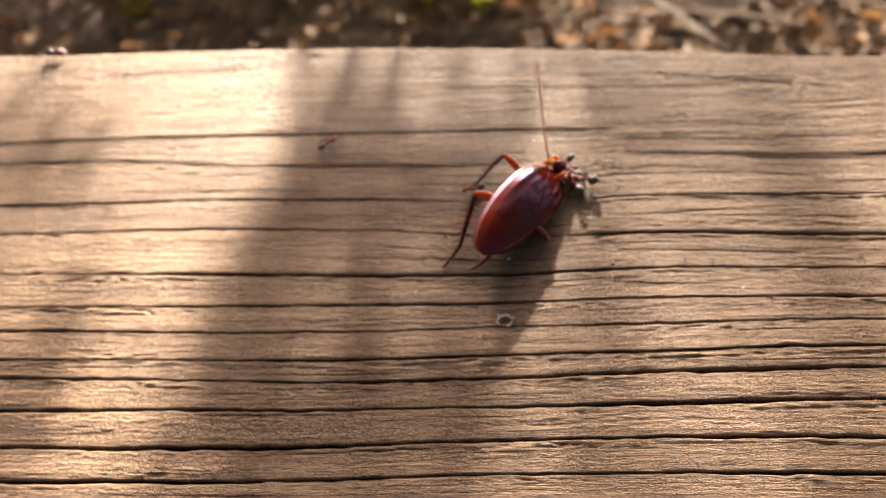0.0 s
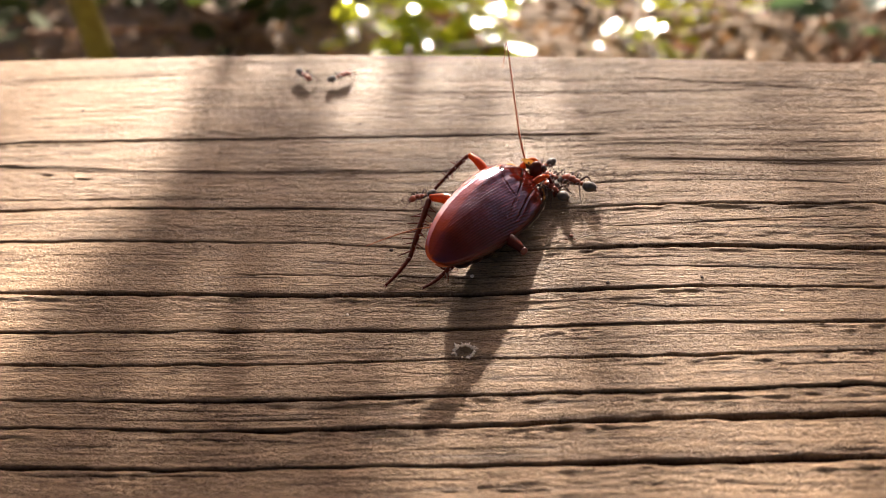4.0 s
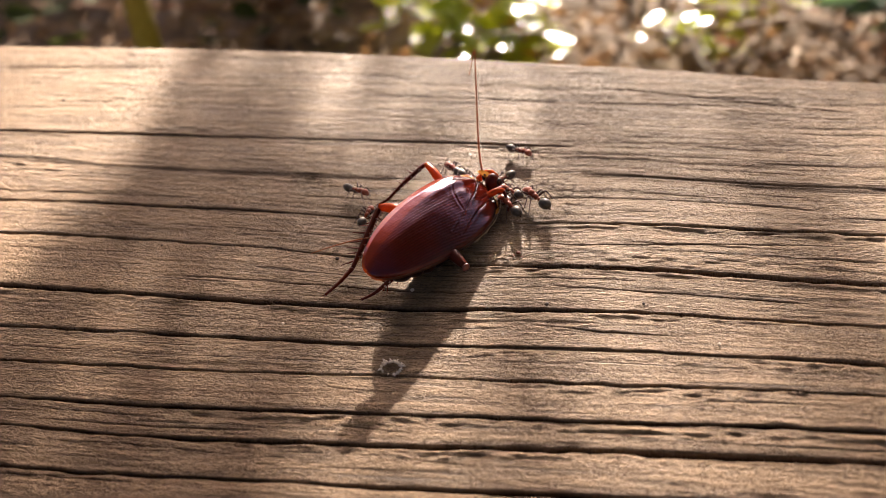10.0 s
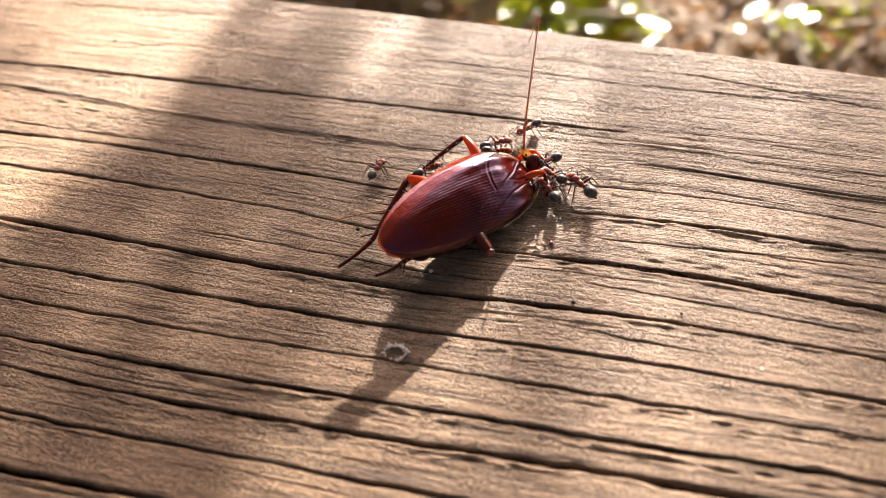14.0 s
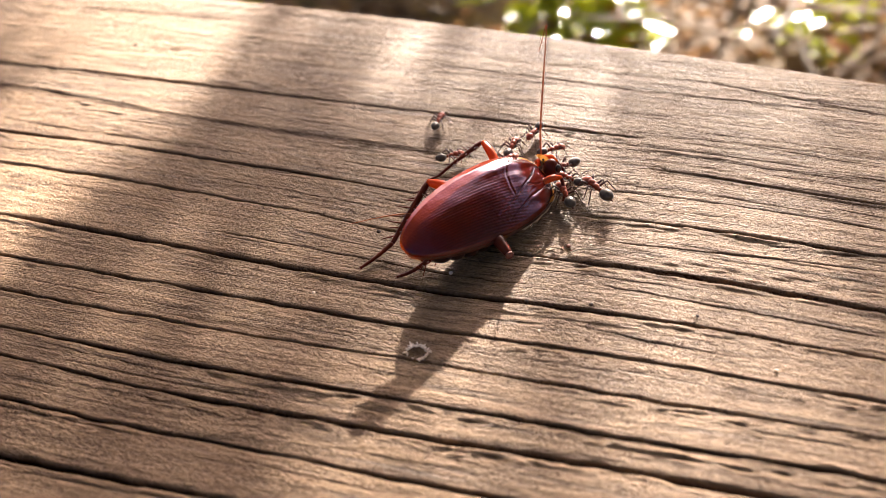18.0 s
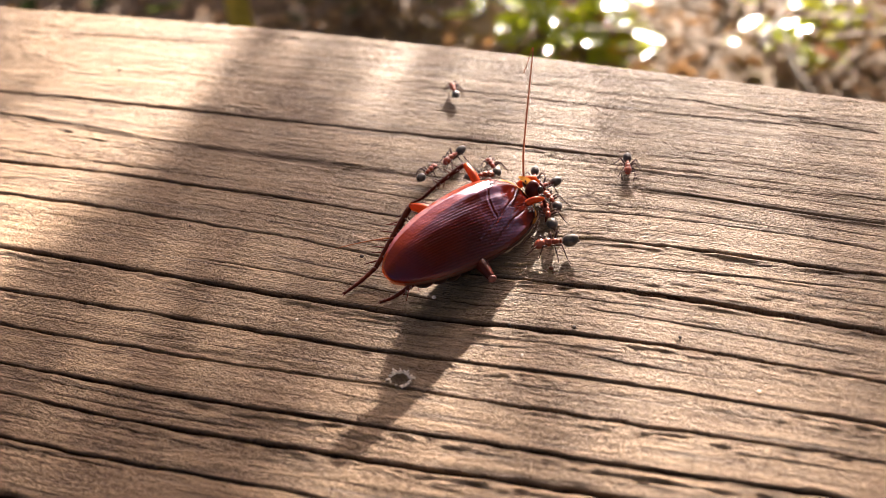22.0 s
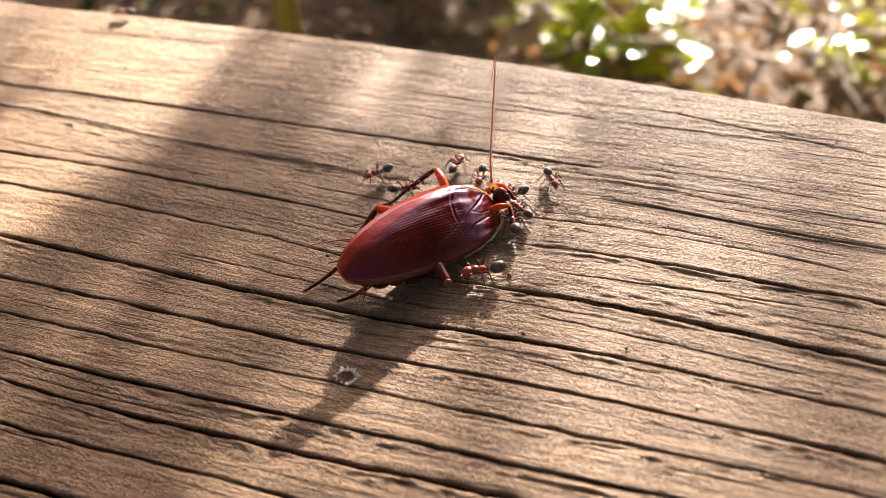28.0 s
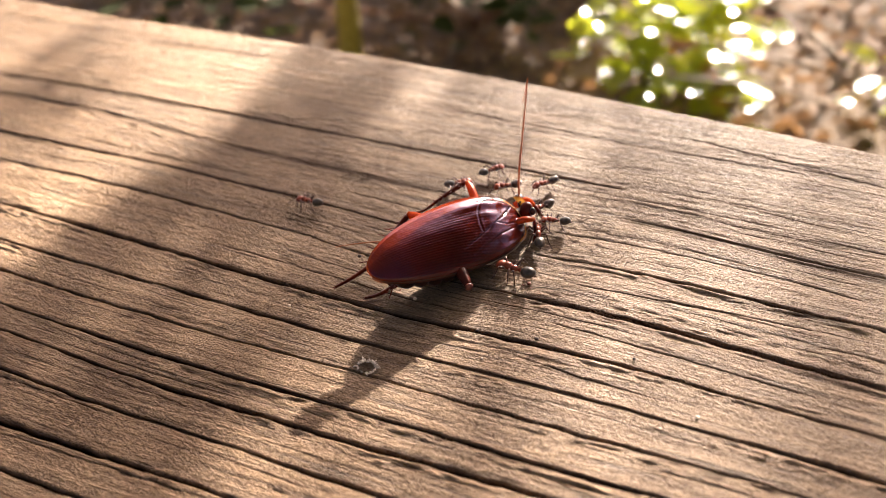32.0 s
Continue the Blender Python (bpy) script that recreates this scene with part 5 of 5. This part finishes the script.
def shade_thicket(x0, x1, y0, y1, top, seed, name, label):
    """A dense low thicket, unseen, added to keep the ground before it in shade."""
    rnd = random.Random(seed)
    root = Vector(((x0 + x1) / 2, (y0 + y1) / 2, GROUND_Z))
    base = thing(name, label, "thicket", Matrix.Translation(root))
    bm = bmesh.new()
    for k in range(26):
        x, y = rnd.uniform(x0, x1) - root.x, rnd.uniform(y0, y1) - root.y
        limb(bm, [(x, y, -0.02), (x + rnd.gauss(0, 0.1), y, 0.5), (x + rnd.gauss(0, 0.2), y + rnd.gauss(0, 0.1), top)], 0.014, 0.004, 5, 4)
    part("stems", bm, BARK_GREY, base)
    bm = bmesh.new()
    for k in range(int(900 * (x1 - x0))):
        x, y = rnd.uniform(x0, x1) - root.x, rnd.uniform(y0, y1) - root.y
        z = rnd.uniform(0.05, top * (0.8 + 0.35 * noise.noise((x * 2.0, seed, 0))))
        leaf_faces(bm, Vector((x, y, z)), Vector((rnd.gauss(0, 1), rnd.gauss(0, 1), -0.2)), Vector((rnd.gauss(0, 0.7), rnd.gauss(0, 0.7), 1)), rnd.uniform(0.08, 0.14), rnd.uniform(0.025, 0.045))
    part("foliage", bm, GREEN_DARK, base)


shade_thicket(-4.6, -0.85, 3.1, 4.1, 0.95, 31, "shade_thicket", "unseen dense dark green thicket added to shade the clearing's ground")


def unseen_shade_tree():
    """An unseen tree added beyond the clearing; its drooping twigs throw the long soft shadows over the rail."""
    foot = toward(44, None, 2.9, GROUND_Z)
    base = thing("unseen_shade_tree", "unseen tree with a long limb and drooping leafy twigs, added to shade the rail", "tree", Matrix.Translation(foot))
    bm = bmesh.new()
    limb(bm, [(0, 0, -0.03), (0.03, 0, 1.0), (-0.02, 0.02, 2.2), (0.05, 0, 4.0)], 0.09, 0.05, 14, 8)
    part("trunk", bm, BARK_GREY, base)
    bm = bmesh.new()
    reach = 1.85
    limb(bm, [(0, 0, 2.1), Vector((1.0, reach + 0.05, 1.35)) - foot, Vector((0.2, reach, 1.5)) - foot, Vector((-0.6, reach, 1.42)) - foot, Vector((-1.5, reach + 0.1, 1.3)) - foot], 0.05, 0.010, 10, 8)
    part("bough", bm, BARK_GREY, base)
    # sprays of small leaves between the sun and the rail: distance, leaf length, and where on the rail their shade
    # falls (x and y spans, millimetres) with how deep it is
    for name, far, size, fields in (("near_spray", 1.45, 0.015, (((-74, -10), (-70, -2), 2.3), ((-74, -5), (-2, 45), 2.1), ((-76, -20), (45, 74), 1.1))),
                                    ("edge_spray", 1.45, 0.013, (((-80, -14), (74, 112), 1.0), ((-128, -88), (-60, -10), 0.6), ((-160, -124), (15, 58), 1.2))),
                                    ("wide_veil", 1.9, 0.012, (((-9, 18), (-70, 25), 0.25), ((-9, 18), (25, 60), 0.95), ((-18, 18), (60, 115), 1.35), ((18, 38), (-70, 25), 0.9), ((18, 38), (25, 60), 1.45), ((18, 38), (60, 115), 1.4),
                                                               ((38, 61), (-70, 25), 0.12), ((38, 61), (25, 60), 0.65), ((38, 61), (60, 115), 1.15), ((61, 76), (-70, 25), 0.8), ((61, 76), (25, 115), 1.35), ((76, 135), (-70, 35), 0.15), ((76, 135), (35, 115), 0.9)))):
        bm = bmesh.new()
        leaves = bmesh.new()
        rnd = random.Random(len(name) + 61)
        for (x0, x1), (y0, y1), depth in fields:
            area = (x1 - x0) * (y1 - y0) * MM * MM * SUN.z
            count = round(depth * area / (0.24 * size * size))
            for k in range(count):
                u, w = (0.5 + k * 0.7548777) % 1, (0.5 + k * 0.5698403) % 1
                at = Vector((x0 + (x1 - x0) * u, y0 + (y1 - y0) * w, 0)) * MM
                p = at + SUN * ((far + rnd.gauss(0, 0.04) - at.y) / SUN.y) - foot
                leaf_faces(leaves, p, Vector((rnd.gauss(0, 0.7), rnd.gauss(0, 0.2), -0.7)), Vector((rnd.gauss(0, 0.35), -1, rnd.gauss(0, 0.35))), size * rnd.uniform(0.75, 1.25), size * rnd.uniform(0.18, 0.27))
            for k in range(4):
                at = Vector((x0 + (x1 - x0) * (k + 0.5) / 4, rnd.uniform(y0, y1), 0)) * MM
                p = at + SUN * ((far - at.y) / SUN.y) - foot
                top = Vector((p.x * 0.8 + 0.05, Vector((0, reach, 0)).y - foot.y + (far - reach) * 0.6, 1.75))
                limb(bm, [top, top * 0.35 + p * 0.65 + Vector((0.01, 0, 0.12)), p], 0.0018, 0.0006, 5, 5)
        spray = part(name, bm, BARK_GREY, base, "unseen drooping leafy spray of thin twigs, placed to shade the rail")
        tagged(part("leaves", leaves, GREEN_DARK, spray), kind="stuff")
        sprays[name] = spray
    # unseen limbs and crown high over the rail, added to block sky light
    rnd = random.Random(103)
    bm = bmesh.new()
    for k in range(9):
        a = rnd.uniform(-2.9, -0.6) if k < 6 else rnd.uniform(2.2, 3.6)
        far = rnd.uniform(2.0, 3.4)
        limb(bm, [(0, 0, 3.0 + k * 0.1), (far * 0.5 * math.cos(a), far * 0.5 * math.sin(a), 3.5), (far * math.cos(a), far * math.sin(a), 3.7 + rnd.uniform(-0.3, 0.4))], 0.04, 0.010, 7, 6)
    part("limbs", bm, BARK_GREY, base)
    bm = bmesh.new()
    for k in range(7500):
        r, a = 3.9 * math.sqrt(rnd.random()), rnd.uniform(0, 6.3)
        x, y = 0.2 + r * math.cos(a), -0.6 + r * math.sin(a) * 0.8
        if noise.noise((x * 1.1, y * 1.1, 5.0)) < -0.30 or (abs(x + 0.1) < 0.8 and y > 1.5):
            continue
        p = Vector((x, y, 2.55 + 0.9 * rnd.random() - 0.05 * r * r)) - foot
        leaf_faces(bm, p, Vector((rnd.gauss(0, 1), rnd.gauss(0, 1), -0.3)), Vector((rnd.gauss(0, 0.6), rnd.gauss(0, 0.6), 1)), rnd.uniform(0.13, 0.20), rnd.uniform(0.035, 0.055))
    # extra unseen leaf masses, added to shape the sky mirrored in the wing
    for k in range(3000):
        d = Vector((rnd.gauss(0, 1), rnd.gauss(0, 1), rnd.gauss(0, 1))).normalized() * 1.6 * rnd.random() ** 0.4
        p = Vector((3.15 + d.x, 0.55 + d.y, 1.95 + d.z * 1.15)) - foot
        leaf_faces(bm, p, Vector((rnd.gauss(0, 1), rnd.gauss(0, 1), -0.3)), Vector((rnd.gauss(0, 0.6), rnd.gauss(0, 0.6), 1)), rnd.uniform(0.10, 0.17), rnd.uniform(0.03, 0.05))
    for k in range(2600):
        d = Vector((rnd.gauss(0, 1), rnd.gauss(0, 1), rnd.gauss(0, 1))).normalized() * rnd.random() ** 0.4
        p = Vector((1.75 + d.x * 1.25, 1.95 + d.y * 1.0, 3.3 + d.z * 0.75)) - foot
        leaf_faces(bm, p, Vector((rnd.gauss(0, 1), rnd.gauss(0, 1), -0.3)), Vector((rnd.gauss(0, 0.6), rnd.gauss(0, 0.6), 1)), rnd.uniform(0.10, 0.17), rnd.uniform(0.03, 0.05))
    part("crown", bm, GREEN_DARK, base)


sprays = {}
unseen_shade_tree()


def motions():
    """Everything that moves: the swaying antenna, the ants, and their legs while they run."""
    pivot = inside(6.4, 46.6, 4.2)
    axis = (ROACH_IN.to_3x3() @ Vector((0, 1, 0))).normalized()
    sway = [(0, -1.0), (1, -1.5), (3, -2.2), (6, -5.2), (9, -2.8), (10, 0.5), (13, 6.5), (14, 6.0), (17, 2.2), (18, 0.2), (20, 1.8), (21, 3.2), (22, 4.2), (24, 5.2), (27, 6.5), (28, -1.5), (29, 1.8), (31, 1.0), (32, -2.8)]
    walk(feeler, [(t, Matrix.Translation(pivot) @ Matrix.Rotation(radians(a), 4, axis) @ Matrix.Translation(-pivot)) for t, a in sway])
    walk(sprays["near_spray"], [(t, pose(x, 0, z)) for t, x, z in ((0, 0.008, 0.0), (1, 0.008, 0.001), (2, 0.005, 0.0), (3, 0.002, 0.001), (5, 0.001, 0.0), (8, 0, 0), (14, -0.002, 0.001), (20, 0, 0), (27, -0.001, 0.001), (32, -0.003, 0))])
    for key, rows in ANTS.items():
        a = ants[key]
        walk(a, [(t, pose(x * MM, y * MM, 0.0, 0, 0, h)) for t, x, y, h in rows])
        legs = [c for c in a.children if c.name.startswith("leg")]
        times = [0.0]
        for (t0, x0, y0, h0), (t1, x1, y1, h1) in zip(rows, rows[1:]):
            far = math.hypot(x1 - x0, y1 - y0) + abs(h1 - h0) * 0.03
            n = max(1, min(int(far / 1.6), int((t1 - t0) / 0.1))) if far > 1.2 else 1
            times += [t0 + (t1 - t0) * k / n for k in range(1, n + 1)]
        times = sorted({round(t, 1) for t in times} | {0.0, 32.0})
        for i, leg in enumerate(legs):
            rest = leg.matrix_basis.copy()
            sign = 1 if (i % 3 + i // 3) % 2 else -1
            side = -1 if i < 3 else 1
            walk(leg, [(t, rest @ pose(0, 0, 0, max(0, sign * (1 if k % 2 else -1)) * 7 * side, 0, sign * (1 if k % 2 else -1) * 11)) for k, t in enumerate(times)])


motions()
